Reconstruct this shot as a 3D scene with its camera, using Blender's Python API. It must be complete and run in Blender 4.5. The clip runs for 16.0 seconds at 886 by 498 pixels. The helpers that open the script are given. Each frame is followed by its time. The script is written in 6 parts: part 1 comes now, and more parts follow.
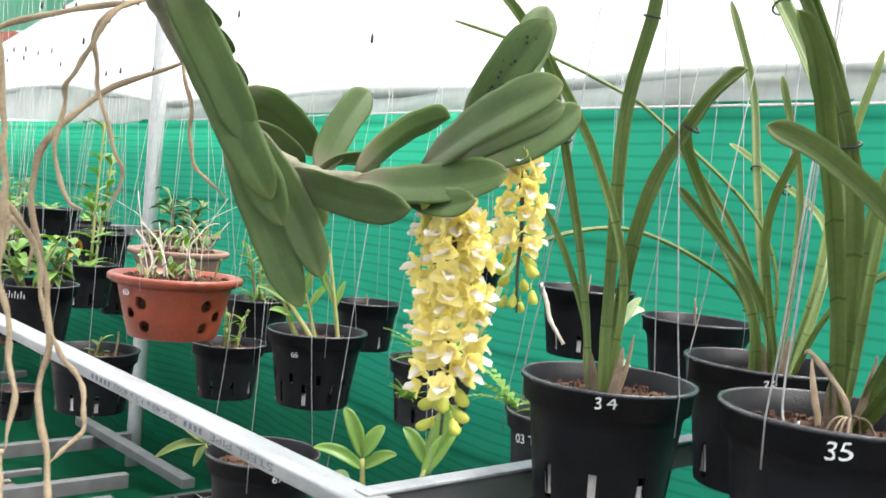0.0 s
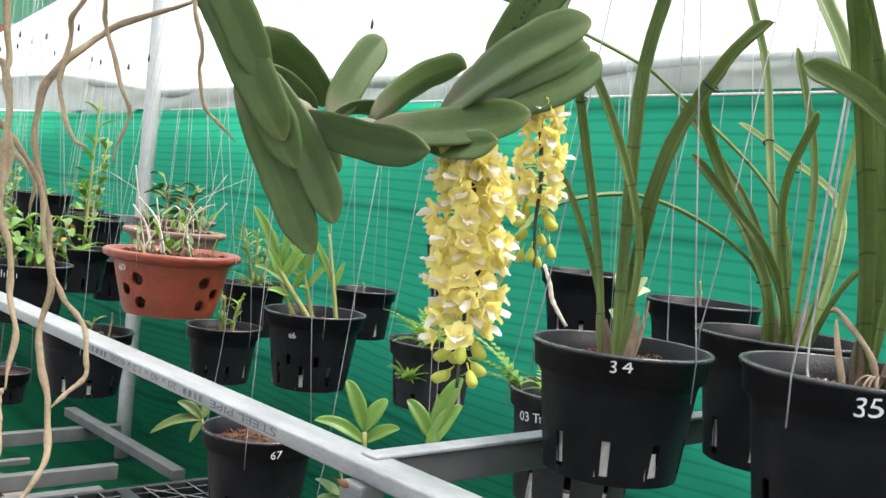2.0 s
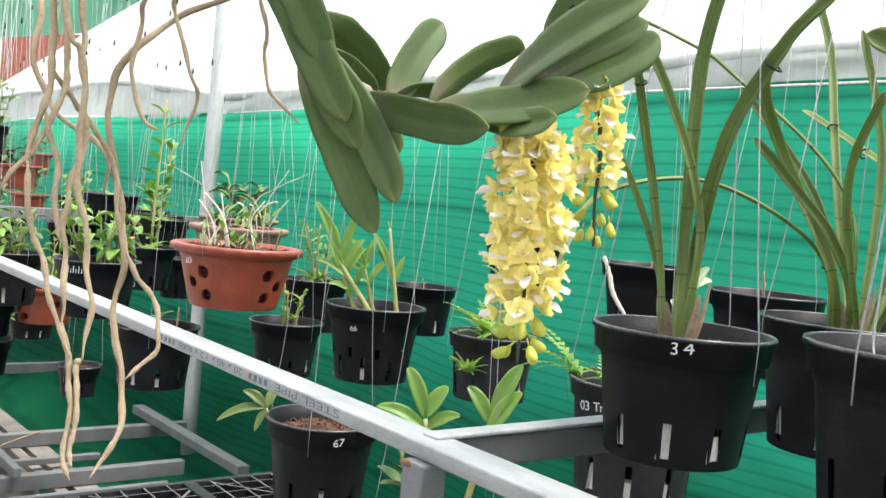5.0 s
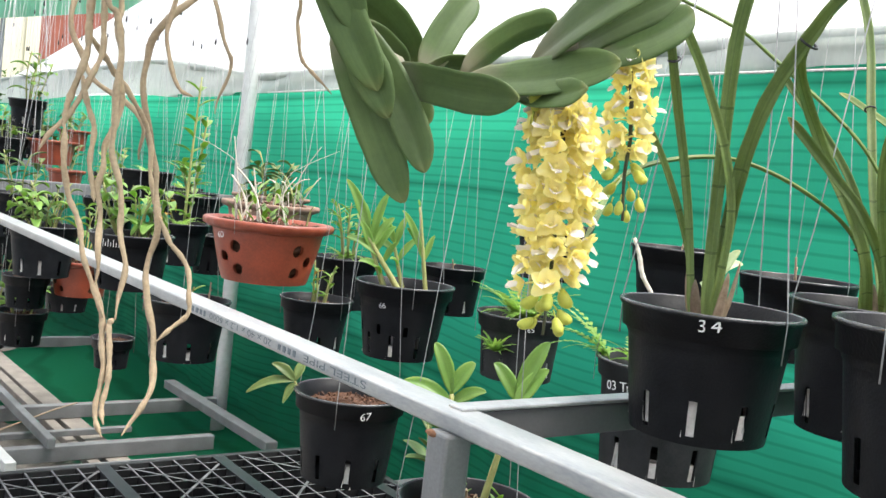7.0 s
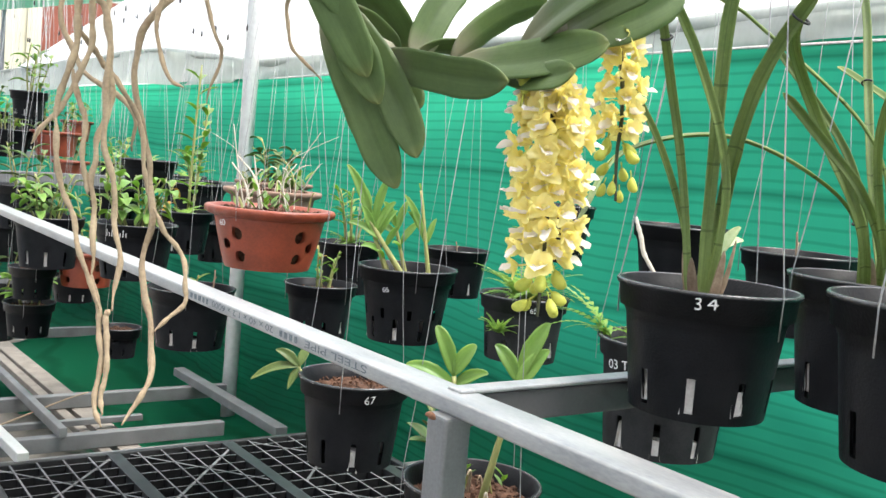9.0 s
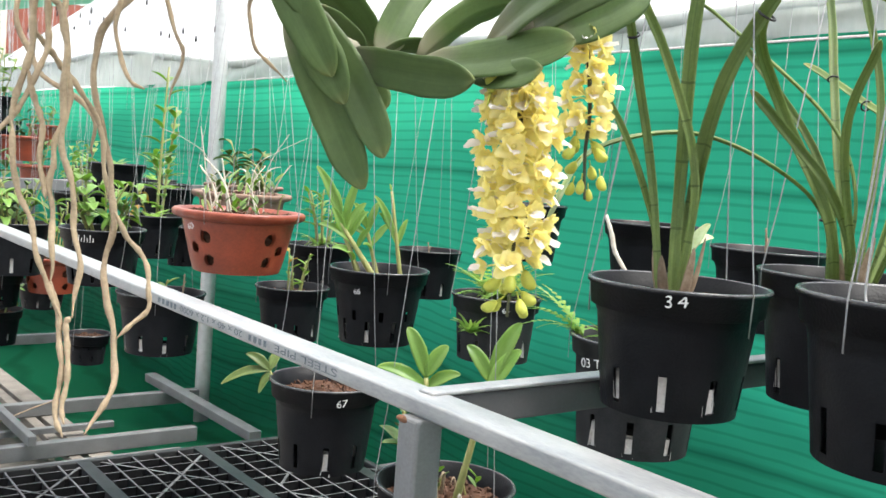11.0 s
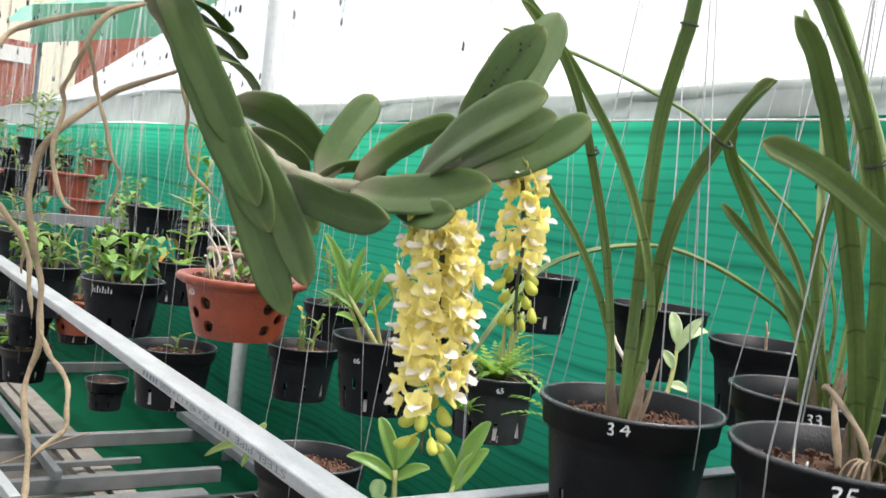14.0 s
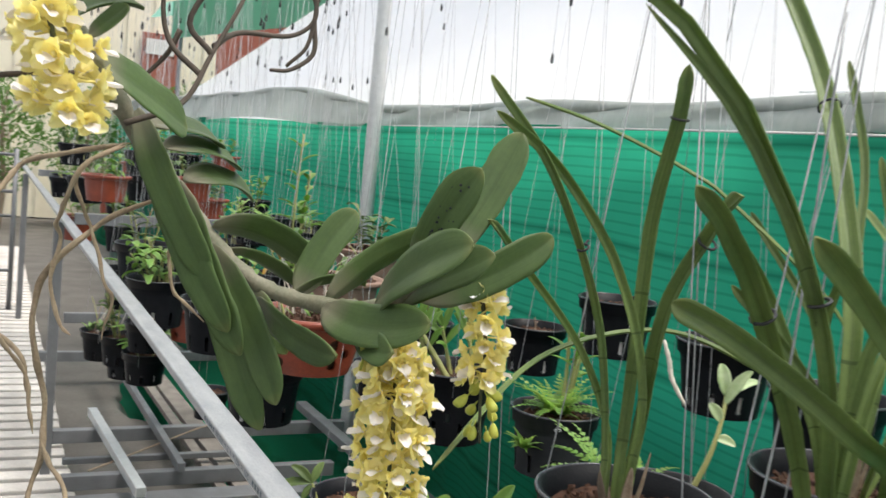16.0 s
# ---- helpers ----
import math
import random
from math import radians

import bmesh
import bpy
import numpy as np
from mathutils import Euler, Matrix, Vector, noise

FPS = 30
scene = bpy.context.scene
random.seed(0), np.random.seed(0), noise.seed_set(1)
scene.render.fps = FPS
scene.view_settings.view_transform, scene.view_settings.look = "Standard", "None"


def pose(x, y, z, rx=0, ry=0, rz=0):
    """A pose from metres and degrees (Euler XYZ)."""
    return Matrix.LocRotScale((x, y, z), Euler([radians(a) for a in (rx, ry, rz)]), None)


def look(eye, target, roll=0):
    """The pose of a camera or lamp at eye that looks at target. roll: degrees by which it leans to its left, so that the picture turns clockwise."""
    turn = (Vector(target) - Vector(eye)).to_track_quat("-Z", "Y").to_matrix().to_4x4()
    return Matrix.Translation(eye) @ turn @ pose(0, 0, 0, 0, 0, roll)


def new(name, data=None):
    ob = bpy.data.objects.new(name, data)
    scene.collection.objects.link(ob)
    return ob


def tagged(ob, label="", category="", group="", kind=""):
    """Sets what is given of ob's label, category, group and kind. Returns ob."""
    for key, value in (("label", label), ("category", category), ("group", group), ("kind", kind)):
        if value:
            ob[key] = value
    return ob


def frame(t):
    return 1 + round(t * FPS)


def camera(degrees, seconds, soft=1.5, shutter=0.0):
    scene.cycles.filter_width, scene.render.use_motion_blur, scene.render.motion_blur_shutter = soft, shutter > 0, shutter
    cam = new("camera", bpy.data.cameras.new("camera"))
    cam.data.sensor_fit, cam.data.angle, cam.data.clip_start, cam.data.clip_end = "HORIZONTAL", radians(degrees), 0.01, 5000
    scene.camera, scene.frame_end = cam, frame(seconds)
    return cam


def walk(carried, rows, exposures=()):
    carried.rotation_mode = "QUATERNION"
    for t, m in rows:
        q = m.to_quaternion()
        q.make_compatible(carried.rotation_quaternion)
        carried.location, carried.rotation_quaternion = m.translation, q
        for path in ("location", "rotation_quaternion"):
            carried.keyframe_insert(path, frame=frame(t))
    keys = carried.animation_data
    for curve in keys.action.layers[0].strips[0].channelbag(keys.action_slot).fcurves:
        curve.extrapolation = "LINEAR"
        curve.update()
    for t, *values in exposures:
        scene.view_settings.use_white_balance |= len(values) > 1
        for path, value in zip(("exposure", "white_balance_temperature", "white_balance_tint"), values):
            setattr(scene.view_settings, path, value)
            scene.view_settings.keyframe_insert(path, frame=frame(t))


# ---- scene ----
cam = camera(50.0, 16.0, shutter=0.45)
PATH = [
    (0, (-0.029, -0.156, 1.471), (1.28, 1.353, 1.371), 5.0),
    (0.5, (-0.002, -0.154, 1.46), (1.316, 1.35, 1.423), 6.9),
    (1, (-0.013, -0.138, 1.447), (1.322, 1.351, 1.428), 7.4),
    (1.5, (-0.027, -0.135, 1.433), (1.291, 1.368, 1.359), 6.3),
    (2, (-0.026, -0.128, 1.426), (1.297, 1.369, 1.334), 5.8),
    (2.5, (-0.025, -0.129, 1.426), (1.271, 1.39, 1.31), 4.8),
    (3, (-0.028, -0.14, 1.427), (1.233, 1.409, 1.32), 3.7),
    (3.5, (-0.027, -0.137, 1.423), (1.22, 1.422, 1.302), 3.9),
    (4, (-0.03, -0.138, 1.42), (1.211, 1.428, 1.332), 4.1),
    (4.2, (-0.033, -0.135, 1.413), (1.214, 1.426, 1.327), 4.7),
    (6.5, (-0.028, -0.141, 1.402), (1.159, 1.464, 1.277), 6.1),
    (7, (-0.032, -0.142, 1.397), (1.145, 1.469, 1.261), 6.3),
    (7.5, (-0.031, -0.155, 1.402), (1.154, 1.45, 1.261), 5.2),
    (8, (-0.03, -0.154, 1.401), (1.147, 1.457, 1.256), 5.2),
    (8.5, (-0.023, -0.154, 1.403), (1.145, 1.463, 1.257), 5.0),
    (9, (-0.026, -0.151, 1.4), (1.14, 1.464, 1.225), 5.0),
    (11.3, (-0.014, -0.145, 1.4), (1.219, 1.421, 1.23), 4.1),
    (11.5, (-0.006, -0.136, 1.399), (1.266, 1.397, 1.214), 4.0),
    (12, (-0.014, -0.135, 1.39), (1.238, 1.413, 1.201), 5.2),
    (12.5, (-0.015, -0.14, 1.391), (1.188, 1.447, 1.201), 4.4),
    (13, (-0.005, -0.15, 1.413), (1.121, 1.483, 1.156), 1.7),
    (13.5, (0.046, -0.165, 1.441), (1.202, 1.459, 1.274), 4.4),
    (14, (0.062, -0.196, 1.483), (1.176, 1.461, 1.376), 6.6),
    (14.5, (0.071, -0.237, 1.516), (1.039, 1.498, 1.284), 6.9),
    (15, (0.069, -0.306, 1.611), (1.013, 1.448, 1.433), 6.6),
    (15.2, (0.066, -0.336, 1.64), (1.012, 1.42, 1.501), 7.6),
    (15.5, (0.082, -0.346, 1.653), (1.043, 1.401, 1.501), 7.2),
    (15.7, (0.111, -0.322, 1.638), (1.054, 1.431, 1.448), 6.4),
    (16, (0.163, -0.277, 1.618), (1.031, 1.515, 1.426), 5.6),
]
walk(cam, [(t, look(eye, target, roll)) for t, eye, target, roll in PATH], exposures=[(0, 1.42), (0.5, 1.38), (1.0, 1.05), (2.0, 1.2), (3.0, 1.38), (6.5, 1.4), (12.5, 1.43), (13.5, 1.44), (14.0, 1.12), (14.5, 1.32), (15.0, 1.34), (15.25, 0.85), (15.5, 0.44), (16, 0.56)])

# ---- light ----
SUN_WAY = Vector((0.28, -0.30, 1.0)).normalized()
world = bpy.data.worlds.new("sky")
scene.world = world
world.use_nodes = True
wt = world.node_tree
sky = wt.nodes.new("ShaderNodeTexSky")
sky.sky_type = "NISHITA"
sky.sun_disc = False
sky.sun_elevation, sky.sun_rotation = math.asin(SUN_WAY.z), math.atan2(SUN_WAY.x, SUN_WAY.y)
sky.air_density, sky.dust_density = 1.6, 5.0
wt.links.new(sky.outputs[0], wt.nodes["Background"].inputs[0])
wt.nodes["Background"].inputs[1].default_value = 0.15
sun = new("sun", bpy.data.lights.new("sun", "SUN"))
sun.data.energy, sun.data.angle, sun.data.color = 2.45, radians(22), (1.0, 0.97, 0.92)
sun.matrix_world = look(SUN_WAY * 20, (0, 0, 0))


# ---- materials ----
def rgb(c):
    return (c[0], c[1], c[2], 1.0)


def material(name, base, dark=None, rough=0.6, metal=0.0, size=40.0, fine=400.0, bump=0.2, spread=0.5, sheen=0.0, through_light=None, spec=0.5, coat=0.0, per_object=0.0, veins=0.0, topside=None, stretch=None, joints=(), foot=None):
    """A surface of two colours mixed by coarse and fine noise, with relief. through_light: colour and share of light let through.
    veins: strength of a midrib and of long streaks along a leaf. dust: a colour that lies on faces which look up. joints: shares of a leaf's length with a dark ring. foot: the colour of the sheath at a leaf's foot."""
    m = bpy.data.materials.new(name)
    m.use_nodes = True
    t = m.node_tree
    b = t.nodes["Principled BSDF"]
    co = t.nodes.new("ShaderNodeTexCoord")
    n1, n2 = t.nodes.new("ShaderNodeTexNoise"), t.nodes.new("ShaderNodeTexNoise")
    n1.inputs["Scale"].default_value, n1.inputs["Detail"].default_value = size, 6.0
    n2.inputs["Scale"].default_value, n2.inputs["Detail"].default_value = fine, 3.0
    place = co.outputs["Object"]
    if stretch:
        sm_ = t.nodes.new("ShaderNodeMapping")
        sm_.inputs["Scale"].default_value = stretch
        t.links.new(place, sm_.inputs[0])
        place = sm_.outputs[0]
    t.links.new(place, n1.inputs["Vector"])
    t.links.new(place, n2.inputs["Vector"])
    add = t.nodes.new("ShaderNodeMath")
    add.operation = "MULTIPLY_ADD"
    add.inputs[1].default_value, add.inputs[2].default_value = 0.35, 0.0
    t.links.new(n2.outputs[0], add.inputs[0])
    sm = t.nodes.new("ShaderNodeMath")
    sm.operation = "MULTIPLY_ADD"
    sm.inputs[1].default_value = 0.65
    t.links.new(n1.outputs[0], sm.inputs[0])
    t.links.new(add.outputs[0], sm.inputs[2])
    ramp = t.nodes.new("ShaderNodeMapRange")
    ramp.inputs[1].default_value, ramp.inputs[2].default_value = 0.5 - spread * 0.35, 0.5 + spread * 0.35
    t.links.new(sm.outputs[0], ramp.inputs[0])
    mix = t.nodes.new("ShaderNodeMix")
    mix.data_type = "RGBA"
    dark = dark or tuple(0.6 * v for v in base)
    mix.inputs[6].default_value, mix.inputs[7].default_value = rgb(dark), rgb(base)
    t.links.new(ramp.outputs[0], mix.inputs[0])
    colour = mix.outputs[2]
    if veins:
        uv = t.nodes.new("ShaderNodeUVMap")
        sep = t.nodes.new("ShaderNodeSeparateXYZ")
        t.links.new(uv.outputs[0], sep.inputs[0])
        off = t.nodes.new("ShaderNodeMath")
        off.operation = "SUBTRACT"
        off.inputs[1].default_value = 0.5
        t.links.new(sep.outputs[0], off.inputs[0])
        ab = t.nodes.new("ShaderNodeMath")
        ab.operation = "ABSOLUTE"
        t.links.new(off.outputs[0], ab.inputs[0])
        rib = t.nodes.new("ShaderNodeMapRange")
        rib.inputs[1].default_value, rib.inputs[2].default_value, rib.inputs[3].default_value, rib.inputs[4].default_value = 0.012, 0.07, 1.0 - 0.45 * veins, 1.0
        t.links.new(ab.outputs[0], rib.inputs[0])
        edge = t.nodes.new("ShaderNodeMapRange")
        edge.inputs[1].default_value, edge.inputs[2].default_value, edge.inputs[3].default_value, edge.inputs[4].default_value = 0.44, 0.5, 1.0, 1.0 + 0.5 * veins
        t.links.new(ab.outputs[0], edge.inputs[0])
        mp = t.nodes.new("ShaderNodeMapping")
        mp.inputs["Scale"].default_value = (22.0, 1.6, 1.0)
        t.links.new(uv.outputs[0], mp.inputs[0])
        per = t.nodes.new("ShaderNodeObjectInfo")
        shift = t.nodes.new("ShaderNodeVectorMath")
        shift.operation = "SCALE"
        shift.inputs[0].default_value = (90.0, 40.0, 0.0)
        t.links.new(per.outputs["Random"], shift.inputs["Scale"])
        t.links.new(shift.outputs[0], mp.inputs["Location"])
        streak = t.nodes.new("ShaderNodeTexNoise")
        streak.inputs["Scale"].default_value, streak.inputs["Detail"].default_value = 1.0, 4.0
        t.links.new(mp.outputs[0], streak.inputs["Vector"])
        sr = t.nodes.new("ShaderNodeMapRange")
        sr.inputs[1].default_value, sr.inputs[2].default_value, sr.inputs[3].default_value, sr.inputs[4].default_value = 0.3, 0.7, 1.0 - 0.4 * veins, 1.0 + 0.4 * veins
        t.links.new(streak.outputs[0], sr.inputs[0])
        m1, m2 = t.nodes.new("ShaderNodeMath"), t.nodes.new("ShaderNodeMath")
        m1.operation = m2.operation = "MULTIPLY"
        t.links.new(rib.outputs[0], m1.inputs[0])
        t.links.new(edge.outputs[0], m1.inputs[1])
        t.links.new(m1.outputs[0], m2.inputs[0])
        t.links.new(sr.outputs[0], m2.inputs[1])
        vm = t.nodes.new("ShaderNodeVectorMath")
        vm.operation = "SCALE"
        t.links.new(colour, vm.inputs[0])
        t.links.new(m2.outputs[0], vm.inputs["Scale"])
        colour = vm.outputs[0]
        if foot:
            low = t.nodes.new("ShaderNodeMapRange")
            low.inputs[1].default_value, low.inputs[2].default_value, low.inputs[3].default_value, low.inputs[4].default_value = 0.06, 0.30, 0.8, 0.0
            t.links.new(sep.outputs[1], low.inputs[0])
            sheath = t.nodes.new("ShaderNodeMix")
            sheath.data_type = "RGBA"
            sheath.inputs[7].default_value = rgb(foot)
            t.links.new(low.outputs[0], sheath.inputs[0])
            t.links.new(colour, sheath.inputs[6])
            colour = sheath.outputs[2]
        if veins > 0.25:
            worn = t.nodes.new("ShaderNodeMapRange")
            worn.inputs[1].default_value, worn.inputs[2].default_value, worn.inputs[4].default_value = 0.93, 1.0, 0.45
            t.links.new(sep.outputs[1], worn.inputs[0])
            aged = t.nodes.new("ShaderNodeMath")
            aged.operation = "MULTIPLY"
            t.links.new(worn.outputs[0], aged.inputs[0])
            t.links.new(n1.outputs[0], aged.inputs[1])
            tan = t.nodes.new("ShaderNodeMix")
            tan.data_type = "RGBA"
            tan.inputs[7].default_value = rgb((0.36, 0.31, 0.11))
            t.links.new(aged.outputs[0], tan.inputs[0])
            t.links.new(colour, tan.inputs[6])
            colour = tan.outputs[2]
        for at in joints:
            ring = t.nodes.new("ShaderNodeMath")
            ring.operation = "COMPARE"
            ring.inputs[1].default_value, ring.inputs[2].default_value = at, 0.0022
            t.links.new(sep.outputs[1], ring.inputs[0])
            dim = t.nodes.new("ShaderNodeMix")
            dim.data_type = "RGBA"
            dim.inputs[7].default_value = rgb(tuple(0.55 * v for v in dark))
            t.links.new(ring.outputs[0], dim.inputs[0])
            t.links.new(colour, dim.inputs[6])
            colour = dim.outputs[2]
    if topside:
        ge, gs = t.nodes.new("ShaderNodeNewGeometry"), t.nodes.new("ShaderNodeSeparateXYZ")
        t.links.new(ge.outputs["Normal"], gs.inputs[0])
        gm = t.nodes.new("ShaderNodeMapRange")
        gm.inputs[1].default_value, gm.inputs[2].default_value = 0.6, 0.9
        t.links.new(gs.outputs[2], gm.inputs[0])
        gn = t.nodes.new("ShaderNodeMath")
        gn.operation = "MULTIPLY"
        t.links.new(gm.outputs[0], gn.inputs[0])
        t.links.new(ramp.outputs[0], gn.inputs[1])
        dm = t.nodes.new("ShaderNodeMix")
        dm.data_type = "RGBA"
        dm.inputs[7].default_value = rgb(topside)
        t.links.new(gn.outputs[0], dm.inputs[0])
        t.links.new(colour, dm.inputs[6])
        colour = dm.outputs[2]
    if per_object:
        oi = t.nodes.new("ShaderNodeObjectInfo")
        mr = t.nodes.new("ShaderNodeMapRange")
        mr.inputs[3].default_value, mr.inputs[4].default_value = 1 - per_object, 1 + per_object
        t.links.new(oi.outputs["Random"], mr.inputs[0])
        hs = t.nodes.new("ShaderNodeHueSaturation")
        t.links.new(mr.outputs[0], hs.inputs["Value"])
        t.links.new(colour, hs.inputs["Color"])
        colour = hs.outputs[0]
    t.links.new(colour, b.inputs["Base Color"])
    b.inputs["Roughness"].default_value, b.inputs["Metallic"].default_value = rough, metal
    b.inputs["Specular IOR Level"].default_value = spec
    b.inputs["Coat Weight"].default_value = coat
    bm_ = t.nodes.new("ShaderNodeBump")
    bm_.inputs["Strength"].default_value, bm_.inputs["Distance"].default_value = bump, 0.002
    t.links.new(sm.outputs[0], bm_.inputs["Height"])
    t.links.new(bm_.outputs[0], b.inputs["Normal"])
    if through_light:
        tint, share = through_light
        tr = t.nodes.new("ShaderNodeBsdfTranslucent")
        tr.inputs[0].default_value = rgb(tint)
        ms = t.nodes.new("ShaderNodeMixShader")
        ms.inputs[0].default_value = share
        out = t.nodes["Material Output"]
        t.links.new(b.outputs[0], ms.inputs[1])
        t.links.new(tr.outputs[0], ms.inputs[2])
        t.links.new(ms.outputs[0], out.inputs[0])
    return m


PLASTIC = material("black_plastic", (0.0105, 0.011, 0.013), (0.006, 0.0065, 0.008), rough=0.42, size=30, fine=420, bump=0.5, per_object=0.2, spec=0.105, spread=0.35)
# The pale patches show wear and also paint in the rim's highlights.
PLASTIC_RIM = material("highlit_worn_plastic", (0.085, 0.085, 0.09), (0.008, 0.008, 0.009), rough=0.25, size=40, bump=0.3, spec=0.5, spread=0.6)
DUSTY = material("dusty_black_plastic", (0.03, 0.0315, 0.034), (0.012, 0.013, 0.014), rough=0.6, size=30, bump=0.15, spec=0.15)
CLAY = material("terracotta", (0.285, 0.058, 0.027), (0.15, 0.032, 0.017), rough=0.38, size=18, fine=250, bump=0.2)
CLAY_PALE = material("weathered_clay", (0.30, 0.2, 0.15), (0.17, 0.10, 0.075), rough=0.9, size=20, bump=0.4)
COIR = material("coconut_husk", (0.125, 0.055, 0.028), (0.02, 0.011, 0.007), rough=0.95, size=70, fine=700, bump=1.0, spread=0.7)
FOAM = material("white_foam", (0.75, 0.74, 0.72), (0.5, 0.47, 0.45), rough=0.85, size=90, bump=0.3)
PAINT = material("white_marker", (0.8, 0.8, 0.8), (0.6, 0.6, 0.6), rough=0.7, size=200, bump=0.1)
ZINC = material("galvanised_steel", (0.60, 0.61, 0.61), (0.40, 0.415, 0.415), rough=0.5, metal=0.5, size=35, fine=500, bump=0.12, spread=0.9)
ZINC_OLD = material("weathered_steel", (0.235, 0.243, 0.252), (0.105, 0.104, 0.107), rough=0.6, metal=0.3, size=11, fine=300, bump=0.2, spread=0.9)
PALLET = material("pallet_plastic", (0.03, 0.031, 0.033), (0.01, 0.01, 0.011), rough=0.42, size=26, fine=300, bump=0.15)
# Upward faces of the ribs are mixed towards a paler grey.
PALLET_RIB = material("pale_topped_pallet_rib", (0.012, 0.0125, 0.014), (0.006, 0.006, 0.007), rough=0.45, size=22, fine=200, bump=0.2, spread=0.8, per_object=0.2, spec=0.25, topside=(0.21, 0.21, 0.22))
RAIL = material("galvanised_pipe", (0.42, 0.422, 0.42), (0.23, 0.24, 0.25), rough=0.38, metal=0.4, size=45, fine=420, bump=0.22, spread=0.6, stretch=(1.0, 0.28, 1.0))
# Dark tone puts the shade of the cross beam's front into its colour.
BEAM = material("shaded_steel_beam", (0.105, 0.10, 0.108), (0.06, 0.058, 0.064), rough=0.6, metal=0.3, size=14, fine=260, bump=0.2, spread=0.9)
PALE = material("pale_dry_cane", (0.64, 0.60, 0.52), (0.40, 0.35, 0.28), rough=0.85, size=70, bump=0.4, per_object=0.2)
INK = material("printed_ink", (0.045, 0.06, 0.075), (0.20, 0.23, 0.25), rough=0.8, size=300)
RUST = material("rusty_weld", (0.22, 0.10, 0.05), (0.10, 0.05, 0.03), rough=0.9, size=150, bump=0.6)
WIRE = material("grey_wire", (0.42, 0.42, 0.42), (0.22, 0.22, 0.23), rough=0.45, metal=0.5, size=80)
TIE = material("black_tie", (0.015, 0.015, 0.015), rough=0.6, size=100)
WOOD = material("weathered_wood", (0.24, 0.215, 0.19), (0.13, 0.115, 0.10), rough=0.9, size=12, fine=120, bump=0.6)
LEAF = material("thick_leaf", (0.094, 0.146, 0.046), (0.052, 0.088, 0.029), rough=0.5, size=26, fine=240, bump=0.22, spread=0.7, through_light=((0.24, 0.36, 0.06), 0.16), spec=0.32, per_object=0.14, veins=0.3, foot=(0.24, 0.215, 0.155))
LEAF_BACK = material("leaf_stem_sheath", (0.25, 0.225, 0.16), (0.11, 0.12, 0.07), rough=0.7, size=60, bump=0.3)
STRAP = material("strap_leaf", (0.152, 0.208, 0.060), (0.074, 0.118, 0.034), rough=0.45, size=16, fine=220, bump=0.16, through_light=((0.32, 0.45, 0.08), 0.18), spec=0.35, per_object=0.18, veins=0.6, joints=(0.13, 0.24, 0.37))
FRESH = material("fresh_leaf", (0.225, 0.365, 0.085), (0.11, 0.22, 0.045), rough=0.38, size=40, bump=0.15, through_light=((0.42, 0.66, 0.12), 0.38), per_object=0.25, veins=0.4)
WHITISH = material("whitish_new_leaf", (0.62, 0.68, 0.48), (0.34, 0.46, 0.18), rough=0.45, size=60, bump=0.15, through_light=((0.6, 0.7, 0.4), 0.35), per_object=0.2)
DULL = material("dull_leaf", (0.11, 0.19, 0.05), (0.06, 0.11, 0.03), rough=0.55, size=40, bump=0.15, through_light=((0.2, 0.35, 0.06), 0.25), per_object=0.25)
YELLOWED = material("yellowed_leaf", (0.6, 0.36, 0.05), (0.4, 0.22, 0.04), rough=0.6, size=40, through_light=((0.7, 0.45, 0.08), 0.3))
CANE = material("orchid_cane", (0.34, 0.33, 0.12), (0.22, 0.24, 0.08), rough=0.55, size=60, bump=0.3)
DRY = material("dry_stem", (0.36, 0.28, 0.2), (0.2, 0.14, 0.09), rough=0.9, size=70, bump=0.5, per_object=0.25)
ROOT = material("aerial_root", (0.46, 0.36, 0.235), (0.21, 0.15, 0.095), rough=0.85, size=30, fine=380, bump=0.9, spread=0.55, per_object=0.12)
ROOT_DARK = material("old_root", (0.11, 0.085, 0.065), (0.06, 0.045, 0.035), rough=0.85, size=60, bump=0.4)
PETAL = material("yellow_petal", (0.94, 0.85, 0.29), (0.96, 0.92, 0.58), rough=0.5, size=90, fine=600, bump=0.25, through_light=((0.95, 0.84, 0.24), 0.5), per_object=0.06, spread=0.8)
LIP = material("white_lip", (0.94, 0.91, 0.90), (0.90, 0.83, 0.82), rough=0.55, size=80, bump=0.1, through_light=((0.85, 0.8, 0.75), 0.3))
BUD = material("flower_bud", (0.62, 0.60, 0.10), (0.42, 0.48, 0.08), rough=0.55, size=50, through_light=((0.6, 0.6, 0.1), 0.2))
PEDUNCLE = material("flower_stalk", (0.07, 0.08, 0.035), (0.04, 0.04, 0.02), rough=0.7, size=50)
CONCRETE = material("concrete", (0.13, 0.12, 0.105), (0.07, 0.062, 0.052), rough=0.9, size=3, fine=80, bump=0.4)
BRICKRED = material("red_brick_wall", (0.34, 0.11, 0.075), (0.22, 0.07, 0.05), rough=0.9, size=6, fine=60, bump=0.5)
CREAM = material("cream_paint", (0.80, 0.74, 0.58), (0.68, 0.61, 0.48), rough=0.8, size=4)
SHEET = material("white_plastic_sheet", (0.90, 0.905, 0.905), (0.85, 0.865, 0.865), rough=0.5, size=2, fine=30, bump=0.15, through_light=((0.85, 0.87, 0.87), 0.4))
